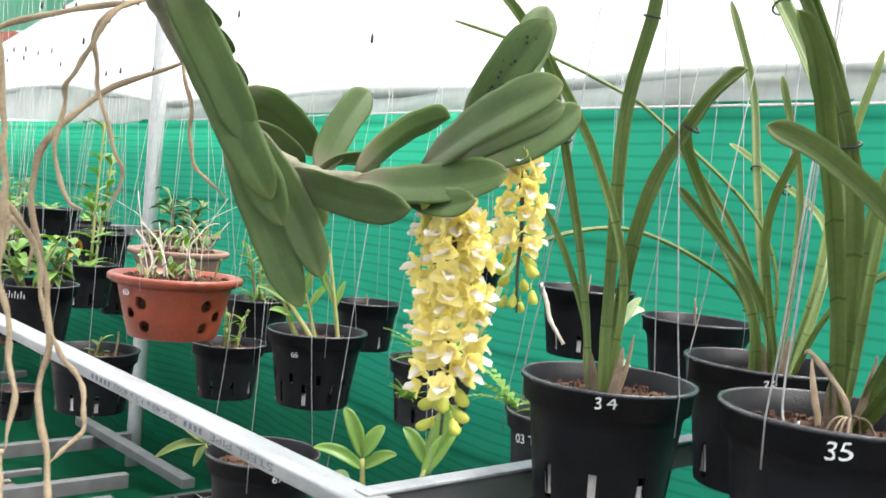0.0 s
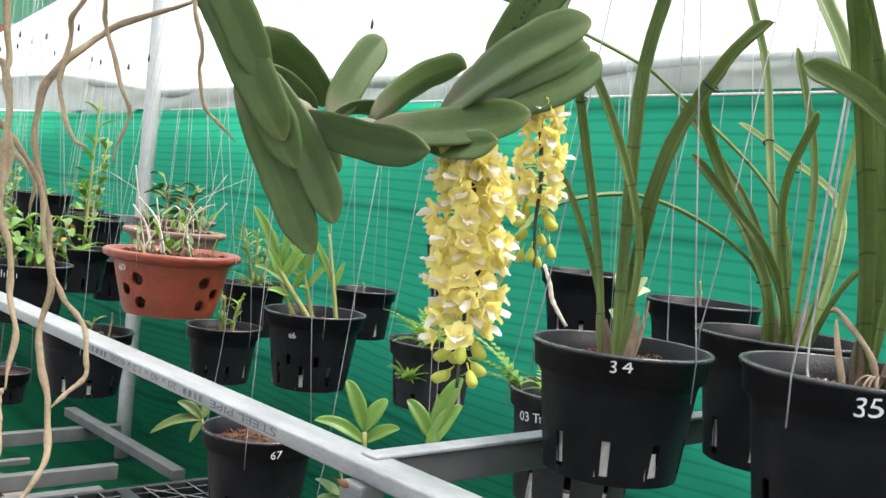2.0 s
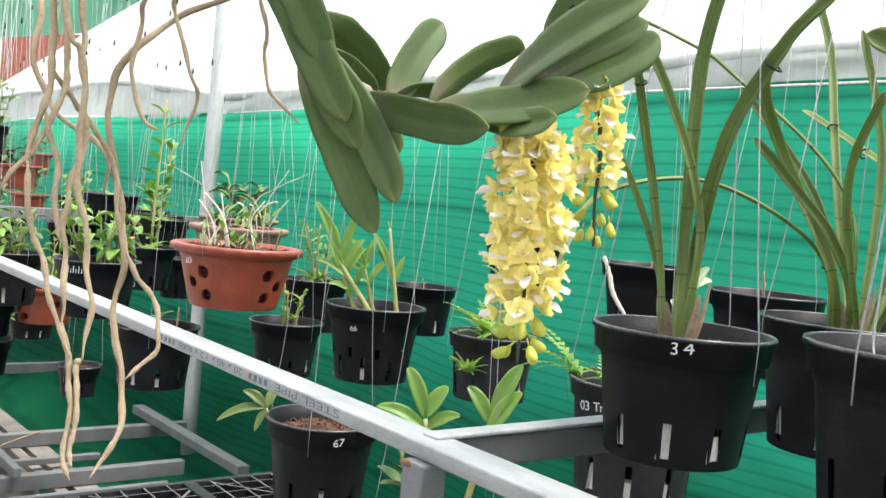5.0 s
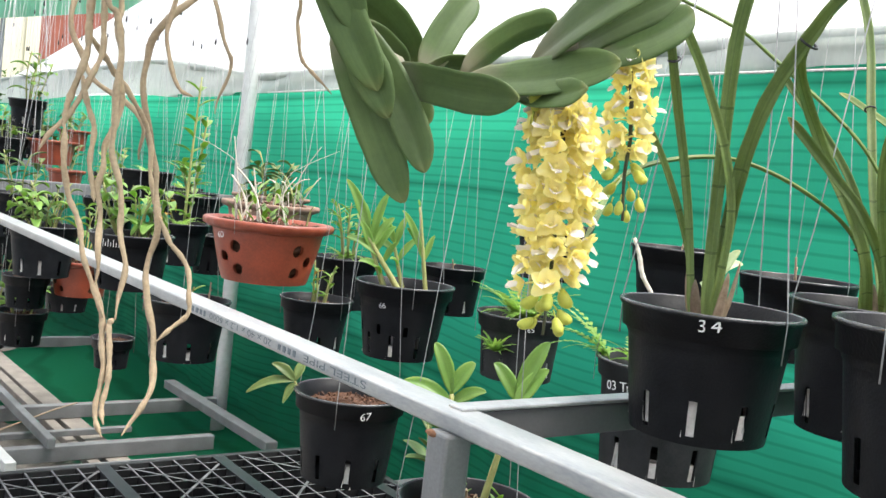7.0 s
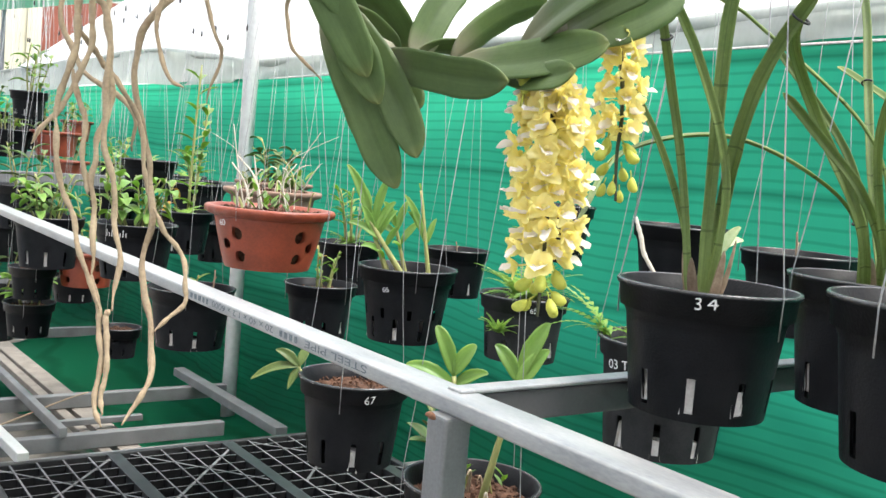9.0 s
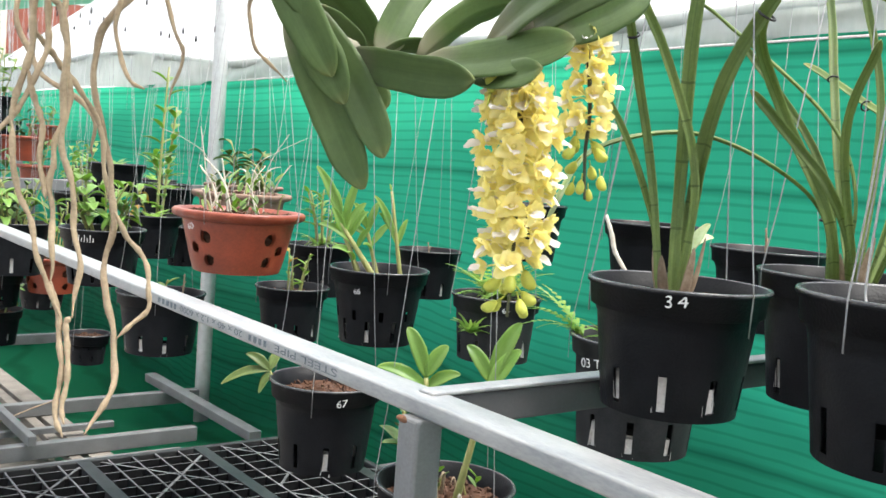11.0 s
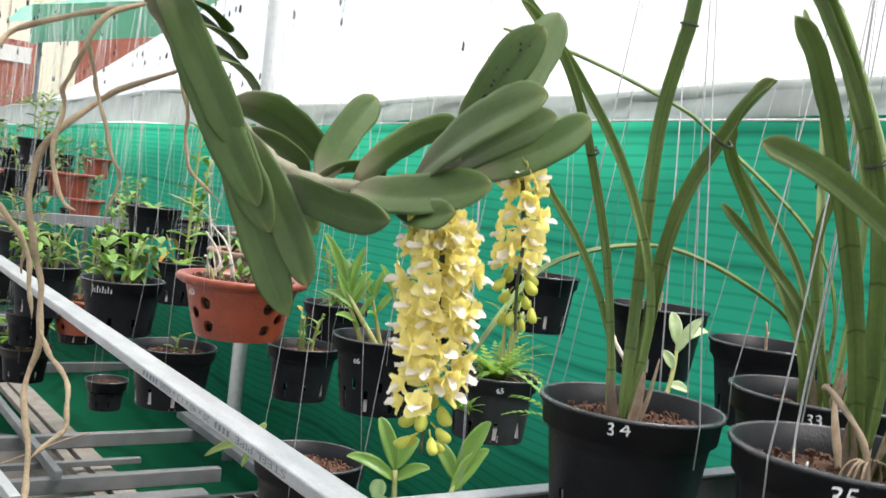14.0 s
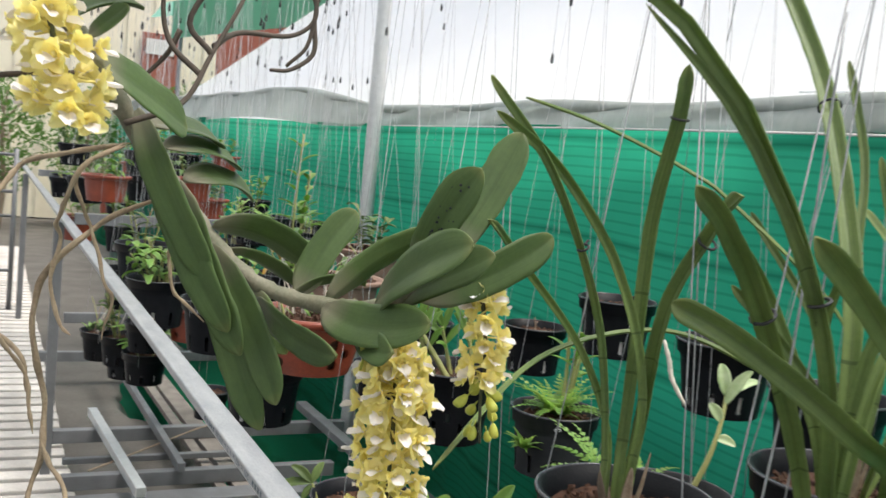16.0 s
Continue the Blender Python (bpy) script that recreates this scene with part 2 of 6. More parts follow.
GREYFILM = material("grey_plastic_film", (0.46, 0.48, 0.465), (0.25, 0.265, 0.25), rough=0.5, size=14, fine=70, bump=0.8, spread=0.6, through_light=((0.50, 0.57, 0.54), 0.42), stretch=(1.0, 1.0, 0.35))
CREST = material("tree_leaves", (0.10, 0.20, 0.04), (0.05, 0.11, 0.02), rough=0.6, size=10, through_light=((0.2, 0.4, 0.06), 0.3))


def net_material(name, base, glow, share):
    """Woven shade net: fine weave, darker knotted rows every few centimetres, and soft stains."""
    m = material(name, base, tuple(0.5 * v for v in base), rough=0.75, size=3.4, fine=200, bump=0.8, spread=0.55, spec=0.1, through_light=(glow, share))
    t = m.node_tree
    co = t.nodes.new("ShaderNodeUVMap")
    wav = t.nodes.new("ShaderNodeTexWave")
    wav.wave_type, wav.bands_direction = "BANDS", "Y"
    wav.inputs["Scale"].default_value, wav.inputs["Distortion"].default_value, wav.inputs["Detail Scale"].default_value = 9.2, 0.9, 0.7
    wav.inputs["Detail"].default_value = 3.0
    t.links.new(co.outputs[0], wav.inputs["Vector"])
    mr = t.nodes.new("ShaderNodeMapRange")
    mr.inputs[1].default_value, mr.inputs[2].default_value, mr.inputs[3].default_value, mr.inputs[4].default_value = 0.0, 0.24, 0.77, 1.0
    t.links.new(wav.outputs["Fac"], mr.inputs[0])
    wide = t.nodes.new("ShaderNodeTexWave")
    wide.wave_type, wide.bands_direction = "BANDS", "Y"
    wide.inputs["Scale"].default_value, wide.inputs["Distortion"].default_value, wide.inputs["Detail Scale"].default_value = 0.92, 0.35, 0.7
    t.links.new(co.outputs[0], wide.inputs["Vector"])
    wr = t.nodes.new("ShaderNodeMapRange")
    wr.inputs[1].default_value, wr.inputs[2].default_value, wr.inputs[3].default_value, wr.inputs[4].default_value = 0.0, 0.03, 0.72, 1.0
    t.links.new(wide.outputs["Fac"], wr.inputs[0])
    both = t.nodes.new("ShaderNodeMath")
    both.operation = "MULTIPLY"
    t.links.new(mr.outputs[0], both.inputs[0])
    t.links.new(wr.outputs[0], both.inputs[1])
    for node in [n for n in t.nodes if n.type in ("BSDF_PRINCIPLED", "BSDF_TRANSLUCENT")]:
        sock = node.inputs["Base Color"] if node.type == "BSDF_PRINCIPLED" else node.inputs[0]
        mul = t.nodes.new("ShaderNodeVectorMath")
        mul.operation = "SCALE"
        if sock.links:
            t.links.new(sock.links[0].from_socket, mul.inputs[0])
        else:
            mul.inputs[0].default_value = sock.default_value[:3]
        t.links.new(both.outputs[0], mul.inputs["Scale"])
        t.links.new(mul.outputs[0], sock)
    return m


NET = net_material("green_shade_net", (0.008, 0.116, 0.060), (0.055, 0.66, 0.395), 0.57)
# Lighter copy of the net for the canopy, with sunlight put into its colour.
NET_SUNLIT = net_material("sunlit_green_net", (0.24, 0.60, 0.42), (0.42, 0.92, 0.70), 0.65)


FILM = material("white_roof_film", (0.8, 0.82, 0.82), (0.7, 0.72, 0.72), rough=0.5, size=2, through_light=((0.85, 0.87, 0.87), 0.6))


# ---- building helpers ----
def part(name, bm, mat, parent=None, label="", smooth=True):
    """Links a bmesh as one mesh object, under a thing or a part."""
    me = bpy.data.meshes.new(name)
    bm.to_mesh(me)
    bm.free()
    me.materials.append(mat)
    if smooth:
        for p in me.polygons:
            p.use_smooth = True
    ob = new(name, me)
    ob.parent = parent
    return tagged(ob, label)


def shared(name, mesh, parent, m, label=""):
    ob = new(name, mesh)
    ob.parent = parent
    ob.matrix_local = m
    return tagged(ob, label)


def thing(name, label, category, group="", at=(0, 0, 0), kind="", turn=0.0):
    ob = new(name)
    ob.empty_display_size = 0.05
    ob.matrix_world = pose(*at, 0, 0, turn)
    return tagged(ob, label, category, group, kind)


def box(bm, lo, hi, m=None, bevel=0.0):
    got = bmesh.ops.create_cube(bm, size=1.0)["verts"]
    mid = [(a + b) / 2 for a, b in zip(lo, hi)]
    size = [b - a for a, b in zip(lo, hi)]
    for v in got:
        v.co = Vector((mid[0] + v.co.x * size[0], mid[1] + v.co.y * size[1], mid[2] + v.co.z * size[2]))
        if m:
            v.co = m @ v.co
    if bevel:
        edges = {e for v in got for e in v.link_edges}
        bmesh.ops.bevel(bm, geom=list(edges), offset=bevel, segments=2, affect="EDGES", profile=0.5)
    return bm


def smooth_line(points, steps=6):
    """A Catmull-Rom line through the points."""
    pts = [Vector(p) for p in points]
    if len(pts) < 3:
        return [pts[0].lerp(pts[-1], k / steps) for k in range(steps + 1)]
    ext = [2 * pts[0] - pts[1]] + pts + [2 * pts[-1] - pts[-2]]
    out = []
    for i in range(1, len(ext) - 2):
        a, b, c, d = ext[i - 1:i + 3]
        for k in range(steps):
            t = k / steps
            out.append(0.5 * ((2 * b) + (c - a) * t + (2 * a - 5 * b + 4 * c - d) * t * t + (3 * b - a - 3 * c + d) * t ** 3))
    out.append(pts[-1])
    return out


def tube(bm, line, radius, sides=8, cap=True):
    """A round tube along a line. radius: one number, or a function of 0..1."""
    line = [Vector(p) for p in line]
    rings, n = [], len(line)
    a = None
    for i, p in enumerate(line):
        d = (line[min(i + 1, n - 1)] - line[max(i - 1, 0)]).normalized()
        a = d.orthogonal() if a is None else a - a.dot(d) * d
        a = a.normalized() if a.length > 1e-4 else d.orthogonal().normalized()
        b = d.cross(a)
        r = radius(i / (n - 1)) if callable(radius) else radius
        rings.append([bm.verts.new(p + r * (math.cos(2 * math.pi * k / sides) * a + math.sin(2 * math.pi * k / sides) * b)) for k in range(sides)])
    for r0, r1 in zip(rings, rings[1:]):
        for k in range(sides):
            bm.faces.new((r0[k], r0[(k + 1) % sides], r1[(k + 1) % sides], r1[k]))
    if cap:
        bm.faces.new(rings[0][::-1])
        bm.faces.new(rings[-1])
    return bm


def lathe(bm, profile, sides=40, skip=None, cap_bottom=False):
    """Turns (radius, z) pairs about z. skip(k, j): leave out the face of side k between rows j and j + 1."""
    rows = [[bm.verts.new((r * math.cos(2 * math.pi * k / sides), r * math.sin(2 * math.pi * k / sides), z)) for k in range(sides)] for r, z in profile]
    for j in range(len(rows) - 1):
        for k in range(sides):
            if skip and skip(k, j):
                continue
            q = (k + 1) % sides
            bm.faces.new((rows[j][k], rows[j][q], rows[j + 1][q], rows[j + 1][k]))
    if cap_bottom:
        bm.faces.new(rows[0][::-1])
    return bm


def strap(bm, line, width, face, fold=0.25, crease=1.2, thick=0.0022, tip=0.22, base=0.7, cols=6):
    """A leaf blade along a line: width in metres at its widest, face the way its upper side looks, fold how deep its channel is,
    tip the share of its length that rounds off, base its width at the foot."""
    raw = [Vector(p) for p in line]
    m = len(raw) - 1
    body = max(4, round(m * (1 - tip)))
    stops = [(1 - tip) * k / body for k in range(body)] + [1 - tip + tip * math.sin(k / 7 * math.pi / 2) for k in range(8)]
    line = []
    for s in stops:
        i = min(m - 1, int(s * m))
        line.append(raw[i].lerp(raw[i + 1], s * m - i))
    n = len(line)
    top, bot = [], []
    uvl = bm.loops.layers.uv.verify()
    spot = {}
    for i, p in enumerate(line):
        d = (line[min(i + 1, n - 1)] - line[max(i - 1, 0)]).normalized()
        up = Vector(face) - Vector(face).dot(d) * d
        up = up.normalized() if up.length > 1e-4 else d.orthogonal().normalized()
        side = d.cross(up)
        s = stops[i]
        w = base + (1 - base) * min(1.0, s / 0.4) ** 0.8
        if i < 3:
            w *= (0.3, 0.68, 0.92)[i]
        if s > 1 - tip:
            w *= max(0.0, 1 - ((s - 1 + tip) / tip) ** 1.9) ** 0.62 * 0.97 + 0.03
        rt, rb = [], []
        for c in range(cols + 1):
            u = 2 * c / cols - 1
            off = side * (u * w * width / 2) + up * (fold * width * 0.5 * abs(u) ** crease * w)
            off += side * (0.05 * width * abs(u) * noise.noise(p * 55 + Vector((u * 3, 0, 0)))) + up * (0.035 * width * u * noise.noise(p * 30 + Vector((0, u * 2, 5))))
            h = thick * (1 - abs(u) ** 3 * 0.7)
            rt.append(bm.verts.new(p + off + up * h / 2))
            rb.append(bm.verts.new(p + off - up * h / 2))
            spot[rt[-1]] = spot[rb[-1]] = (0.5 + 0.5 * u, s)
        top.append(rt)
        bot.append(rb)
    for i in range(n - 1):
        for c in range(cols):
            bm.faces.new((top[i][c], top[i + 1][c], top[i + 1][c + 1], top[i][c + 1]))
            bm.faces.new((bot[i][c], bot[i][c + 1], bot[i + 1][c + 1], bot[i + 1][c]))
        bm.faces.new((top[i][0], bot[i][0], bot[i + 1][0], top[i + 1][0]))
        bm.faces.new((top[i][cols], top[i + 1][cols], bot[i + 1][cols], bot[i][cols]))
    for ring_t, ring_b in ((top[0], bot[0]), (top[-1], bot[-1])):
        for c in range(cols):
            bm.faces.new((ring_t[c], ring_t[c + 1], ring_b[c + 1], ring_b[c]))
    for v, q in spot.items():
        for loop in v.link_loops:
            loop[uvl].uv = q
    return bm


# ---- the greenhouse ----
RAIL_X, RAIL_Z = 0.494, 1.187
RAIL_IN, RAIL_W, RAIL_H = 0.0124, 0.020, 0.0083
NET_X, EAVE, ROOF_Z = 2.03, 1.84, 3.0


def ground():
    bm = bmesh.new()
    n = 40
    vs = [[bm.verts.new((-60 + 3.0 * i, -60 + 3.0 * j, -0.02)) for i in range(n + 1)] for j in range(n + 1)]
    for j in range(n):
        for i in range(n):
            bm.faces.new((vs[j][i], vs[j][i + 1], vs[j + 1][i + 1], vs[j + 1][i]))
    tagged(part("ground", bm, CONCRETE), "bare grey-brown earth and concrete under the benches", "ground", kind="structure")


ground()


def net_wall():
    """The hanging net: long soft folds, slack towards its foot."""
    root = thing("wall_net", "bright green woven shade net hanging as side wall", "net wall", kind="structure")
    bm = bmesh.new()
    ny, nz = 560, 64
    rows = []
    for j in range(nz + 1):
        s = j / nz
        z = 0.02 + s * 1.75
        row = []
        for i in range(ny + 1):
            y = -3.0 + 19.5 * i / ny
            slack = (1 - s) ** 1.5
            x = NET_X + 0.012 * math.sin(y * 3.1 + 1.3 * s) + slack * 0.07 * math.sin(y * 1.7 + 2.0 * s) + 0.035 * slack * noise.noise(Vector((y * 2.5, z * 3, 0))) + 0.010 * (0.2 + slack) * noise.noise(Vector((y * 6.0, z * 9, 4)))
            dz = slack * 0.06 * math.sin(y * 2.2 + 0.7) + 0.008 * math.sin(y * 0.9)
            x += (0.003 + 0.016 * slack) * noise.noise(Vector((y * 9 + z * 7, z * 13 - y * 4, 11))) + 0.006 * slack * noise.noise(Vector((y * 16 - z * 14, z * 18, 5)))
            lap = max(0.0, 0.14 - z) / 0.14
            x -= (1.25 - 0.7 * min(1.0, max(0.0, (y - 5.6) / 0.8)) - 0.9 * min(1.0, max(0.0, 2.4 - y))) * lap ** 1.4 * (1 + 0.12 * math.sin(y * 2.7))
            if lap > 0:
                dz += 0.05 * lap * noise.noise(Vector((x * 5, y * 3, 1.5))) + 0.02 * lap
            dz += 0.05 * (0.25 + slack) * noise.noise(Vector((y * 1.1, z * 1.4, 7))) * min(1.0, 6 * (1 - s))
            row.append(bm.verts.new((x, y, z + dz)))
        rows.append(row)
    uvl = bm.loops.layers.uv.verify()
    for j in range(nz):
        for i in range(ny):
            f = bm.faces.new((rows[j][i], rows[j][i + 1], rows[j + 1][i + 1], rows[j + 1][i]))
            for loop, (a, b) in zip(f.loops, ((i, j), (i + 1, j), (i + 1, j + 1), (i, j + 1))):
                loop[uvl].uv = (19.5 * a / ny, 1.75 * b / nz)
    part("net", bm, NET, root)
    bm = bmesh.new()
    rows = []
    for j in range(7):
        s = j / 6
        row = []
        for i in range(ny + 1):
            y = -3.0 + 19.5 * i / ny
            far = min(1.0, max(0.0, (y - 4.5) / 1.5))
            zt = EAVE + 0.14 * far
            x = NET_X - 0.012 + 0.010 * math.sin(y * 7 + 3 * s) + 0.012 * noise.noise(Vector((y * 4, s * 2, 3)))
            zb = 1.755 + 0.008 * math.sin(y * 0.9) + 0.03 * far * math.sin(y * 1.1)
            row.append(bm.verts.new((x, y, zb + (zt - zb) * s)))
        rows.append(row)
    for j in range(6):
        for i in range(ny):
            bm.faces.new((rows[j][i], rows[j][i + 1], rows[j + 1][i + 1], rows[j + 1][i]))
    part("film_band", bm, GREYFILM, root, "grey translucent plastic film band")
    part("seam", tube(bmesh.new(), [(NET_X - 0.026, -3 + 0.25 * k, 1.757 + 0.008 * math.sin((-3 + 0.25 * k) * 0.9)) for k in range(30)], 0.0035, 6), FOAM, root, "white stitched seam")
    part("roll", tube(bmesh.new(), smooth_line([(NET_X + 0.01 + 0.008 * math.sin(k * 2.3), -3 + 0.5 * k, EAVE + 0.006 * math.sin(k * 1.7) + 0.14 * min(1.0, max(0.0, (-3 + 0.5 * k - 4.5) / 1.5))) for k in range(40)], 3), lambda s: 0.022 + 0.006 * math.sin(s * 90), 10), GREYFILM, root, "rolled-up edge of grey film")
    return root


net_wall()


def roof_sheet():
    """The white film slope beyond the net."""
    bm = bmesh.new()
    ny, ns = 70, 14
    rows = []
    for j in range(ns + 1):
        s = j / ns
        row = []
        for i in range(ny + 1):
            y = -6 + 19.0 * i / ny
            x = 2.08 + 6.0 * s
            z = 1.72 + 4.93 * s + 0.05 * math.sin(y * 1.6) * (1 - s) + 0.03 * noise.noise(Vector((y * 1.5, s * 6, 0)))
            row.append(bm.verts.new((x, y, z)))
        rows.append(row)
    for j in range(ns):
        for i in range(ny):
            bm.faces.new((rows[j][i], rows[j][i + 1], rows[j + 1][i + 1], rows[j + 1][i]))
    tagged(part("roof_sheet", bm, SHEET), "sun-bleached white plastic sheet sloping up beyond the net", "roof", kind="structure")


roof_sheet()


def shelter():
    """The film roof over the benches and the plain walls that close the place behind: all unseen, added to hold the
    wires and shape the light.
    """
    bm = bmesh.new()
    rows = [[bm.verts.new((-1.8 + 0.35 * i, -3 + 0.5 * j, ROOF_Z + 0.01 * math.sin(j * 2.1))) for i in range(12)] for j in range(21)]
    for j in range(20):
        for i in range(11):
            bm.faces.new((rows[j][i], rows[j][i + 1], rows[j + 1][i + 1], rows[j + 1][i]))
    roof = tagged(part("ceiling", bm, FILM), "unseen white translucent film roof added over the benches", "ceiling", kind="structure")
    roof.visible_shadow = False
    for name, a, b in (("wall_back_unseen", (-1.8, -3.0), (-1.8, 9.0)), ("wall_end_unseen", (-1.8, -3.0), (2.0, -3.0))):
        bm = bmesh.new()
        n = 60
        rows = [[bm.verts.new((a[0] + (b[0] - a[0]) * i / n + 0.02 * math.sin(i * 0.9 + z), a[1] + (b[1] - a[1]) * i / n + 0.02 * math.sin(i * 0.7), z)) for i in range(n + 1)] for z in (0.0, 1.0, 2.0, 2.95)]
        for r0, r1 in zip(rows, rows[1:]):
            for i in range(n):
                bm.faces.new((r0[i], r0[i + 1], r1[i + 1], r1[i]))
        tagged(part(name, bm, FILM), "unseen white film wall added behind the path to brighten the front", "wall", kind="structure")


shelter()


def light_block_wall():
    """A low wall outside the net, unseen and added to keep the light off the net's foot."""
    bm = bmesh.new()
    box(bm, (2.42, 0.9, -0.02), (2.56, 16.0, 1.02), None, 0.01)
    tagged(part("wall_light_block", bm, CONCRETE, smooth=False), "unseen low wall added outside the net to block light", "wall", kind="structure")


light_block_wall()


def film_folds():
    """Loose white film bunched along the eave."""
    root = thing("film_bundle", "bunched folds of loose white film along the eave", "film", at=(NET_X, 0.6, EAVE))
    for k in range(5):
        line = smooth_line([(0.03 + 0.012 * k, -1.2 + 0.45 * q, 0.02 + 0.022 * k * (1 - q / 6) + 0.012 * math.sin(q * 1.9 + k)) for q in range(6)], 4)
        part("fold", tube(bmesh.new(), line, lambda s: 0.011 * (0.35 + math.sin(math.pi * min(1.0, s + 0.1)) * 0.8), 8), SHEET, root)


film_folds()


def square_bar(name, a, b, w, h, mat, parent, label=""):
    """A hollow-looking square tube from a to b, w wide and h high."""
    a, b = Vector(a), Vector(b)
    d = (b - a)
    m = Matrix.Translation(a) @ d.to_track_quat("X", "Z").to_matrix().to_4x4()
    bm = bmesh.new()
    box(bm, (0, -w / 2, -h / 2), (d.length, w / 2, h / 2), m, bevel=0.003)
    return part(name, bm, mat, parent, label, smooth=False)


def upright(name, x, y, z0, z1, w, mat, parent, label=""):
    bm = bmesh.new()
    box(bm, (x - w / 2, y - w / 2, z0), (x + w / 2, y + w / 2, z1), None, bevel=0.003)
    return part(name, bm, mat, parent, label, smooth=False)


def rail_x(y):
    """The top rail runs a little askew."""
    return RAIL_X + 0.0045 - 0.008 * y


def bench():
    root = thing("bench_frame", "galvanised steel bench frame with a printed top rail", "bench", at=(0, 0, 0))
    bm = bmesh.new()
    rings = []
    for k in range(26):
        y = -0.25 + 0.4 * k
        ring = []
        for cx, cz, a0 in ((1, 1, 0), (-1, 1, 90), (-1, -1, 180), (1, -1, 270)):
            for q in (0, 30, 60, 90):
                a = radians(a0 + q)
                ring.append(bm.verts.new((rail_x(y) + RAIL_IN + cx * (RAIL_W - 0.003) + 0.003 * math.cos(a), y, RAIL_Z - 0.005 + cz * (RAIL_H - 0.003) + 0.003 * math.sin(a))))
        rings.append(ring)
    for one, two in zip(rings, rings[1:]):
        for c in range(16):
            bm.faces.new((one[c], one[(c + 1) % 16], two[(c + 1) % 16], two[c]))
    for ring in (rings[0], rings[-1]):
        bm.faces.new(ring)
    bmesh.ops.recalc_face_normals(bm, faces=bm.faces)
    rail = part("rail", bm, RAIL, root, "flat rectangular galvanised tube rail with faded print")

    def print_on_rail(body, y0, y1):
        """Print on the rail's side, upside down, running from y0 on to y1."""
        cu = bpy.data.curves.new("print", "FONT")
        cu.body, cu.size = body, 0.0115
        ob = bpy.data.objects.new("print", cu)
        scene.collection.objects.link(ob)
        me = bpy.data.meshes.new_from_object(ob.evaluated_get(bpy.context.evaluated_depsgraph_get()))
        bpy.data.objects.remove(ob)
        wide = max(v.co.x for v in me.vertices)
        for v in me.vertices:
            y = y0 + (y1 - y0) * v.co.x / wide
            v.co = Vector((rail_x(y) + RAIL_IN - RAIL_W - 0.0003, y, RAIL_Z - 0.005 + 0.0043 - v.co.y))
        me.materials.append(INK)
        mark = new("printed_mark", me)
        mark.parent = rail
        tagged(mark, "faded dark upside-down print")

    print_on_rail("STEEL PIPE", 0.672, 0.81)
    rng = random.Random(4)
    y = 0.83
    while y < 1.16:
        ink = bmesh.new()
        w = rng.uniform(0.006, 0.010)
        box(ink, (rail_x(y) + RAIL_IN - RAIL_W - 0.0004, y, RAIL_Z - 0.0085), (rail_x(y) + RAIL_IN - RAIL_W + 0.001, y + w, RAIL_Z - 0.0012))
        part("printed_mark", ink, INK, rail, "faded dark printed bar", smooth=False)
        y += w + 0.006
        if 0.875 < y < 1.1:
            y = 1.1
    print_on_rail("20 x 40 x 1.2 x 6000", 0.892, 1.085)
    # Shaded front and skylit top are painted by two different metal colours.
    beam = square_bar("cross_beam", (RAIL_X + 0.011, 0.546, 1.1725), (1.98, 0.546, 1.1725), 0.016, 0.032, BEAM, root, "purplish grey steel beam with its front's shade in the colour")
    square_bar("top_flange", (RAIL_X + 0.011, 0.547, 1.191), (1.98, 0.547, 1.191), 0.024, 0.005, RAIL, beam, "galvanised top flange coloured bright as lit from above")
    for yy in (0.55, 4.2, 7.8):
        upright("post", rail_x(yy) - (0.003 if yy < 1 else 0.012), 0.532 if yy < 1 else yy, -0.02, RAIL_Z - 0.013, 0.030 if yy < 1 else 0.042, ZINC_OLD, root)
        if yy != 4.2:
            upright("post", 1.95, yy, -0.02, RAIL_Z, 0.034, ZINC_OLD, root)
    for yy in (4.2, 7.8):
        square_bar("cross_beam", (RAIL_X + 0.02, yy, 1.19), (1.86, yy, 1.205), 0.04, 0.05, ZINC_OLD, root)
    weld = bmesh.new()
    bmesh.ops.create_icosphere(weld, subdivisions=2, radius=1.0)
    for v in weld.verts:
        v.co = Vector((RAIL_X - 0.017, 0.541, RAIL_Z - 0.016)) + Vector((v.co.x * 0.003, v.co.y * 0.009, v.co.z * 0.0035)) * (1 + 0.35 * noise.noise(v.co * 2.5))
    part("weld", weld, RUST, root, "rusty brown weld")
    # low frame
    for yy, x1, zz in ((4.2, 1.86, 0.2), (3.6, 1.6, 0.2), (5.9, 1.9, 0.17), (1.35, 1.9, 0.405), (2.3, 1.9, 0.405)):
        square_bar("lower_beam", (RAIL_X - 0.02, yy, zz), (x1, yy, zz), 0.045, 0.06, ZINC_OLD, root)
    square_bar("angle_bar", (RAIL_X, 3.84, 0.205), (1.33, 3.84, 0.205), 0.03, 0.025, ZINC_OLD, root, "thin steel angle bar")
    square_bar("board", (RAIL_X, 3.46, 0.165), (1.5, 3.46, 0.165), 0.12, 0.02, ZINC_OLD, root, "pale grey flat board")
    square_bar("middle_beam", (RAIL_X, 4.2, 0.745), (0.95, 4.2, 0.745), 0.035, 0.045, ZINC_OLD, root)
    square_bar("side_bar", (1.70, 4.42, 0.252), (1.73, 3.30, 0.252), 0.055, 0.04, ZINC_OLD, root)
    square_bar("side_bar", (0.66, 4.40, 0.252), (0.735, 3.30, 0.252), 0.04, 0.04, ZINC, root)
    square_bar("side_bar", (0.86, 5.95, 0.252), (0.93, 3.55, 0.252), 0.03, 0.04, ZINC_OLD, root)
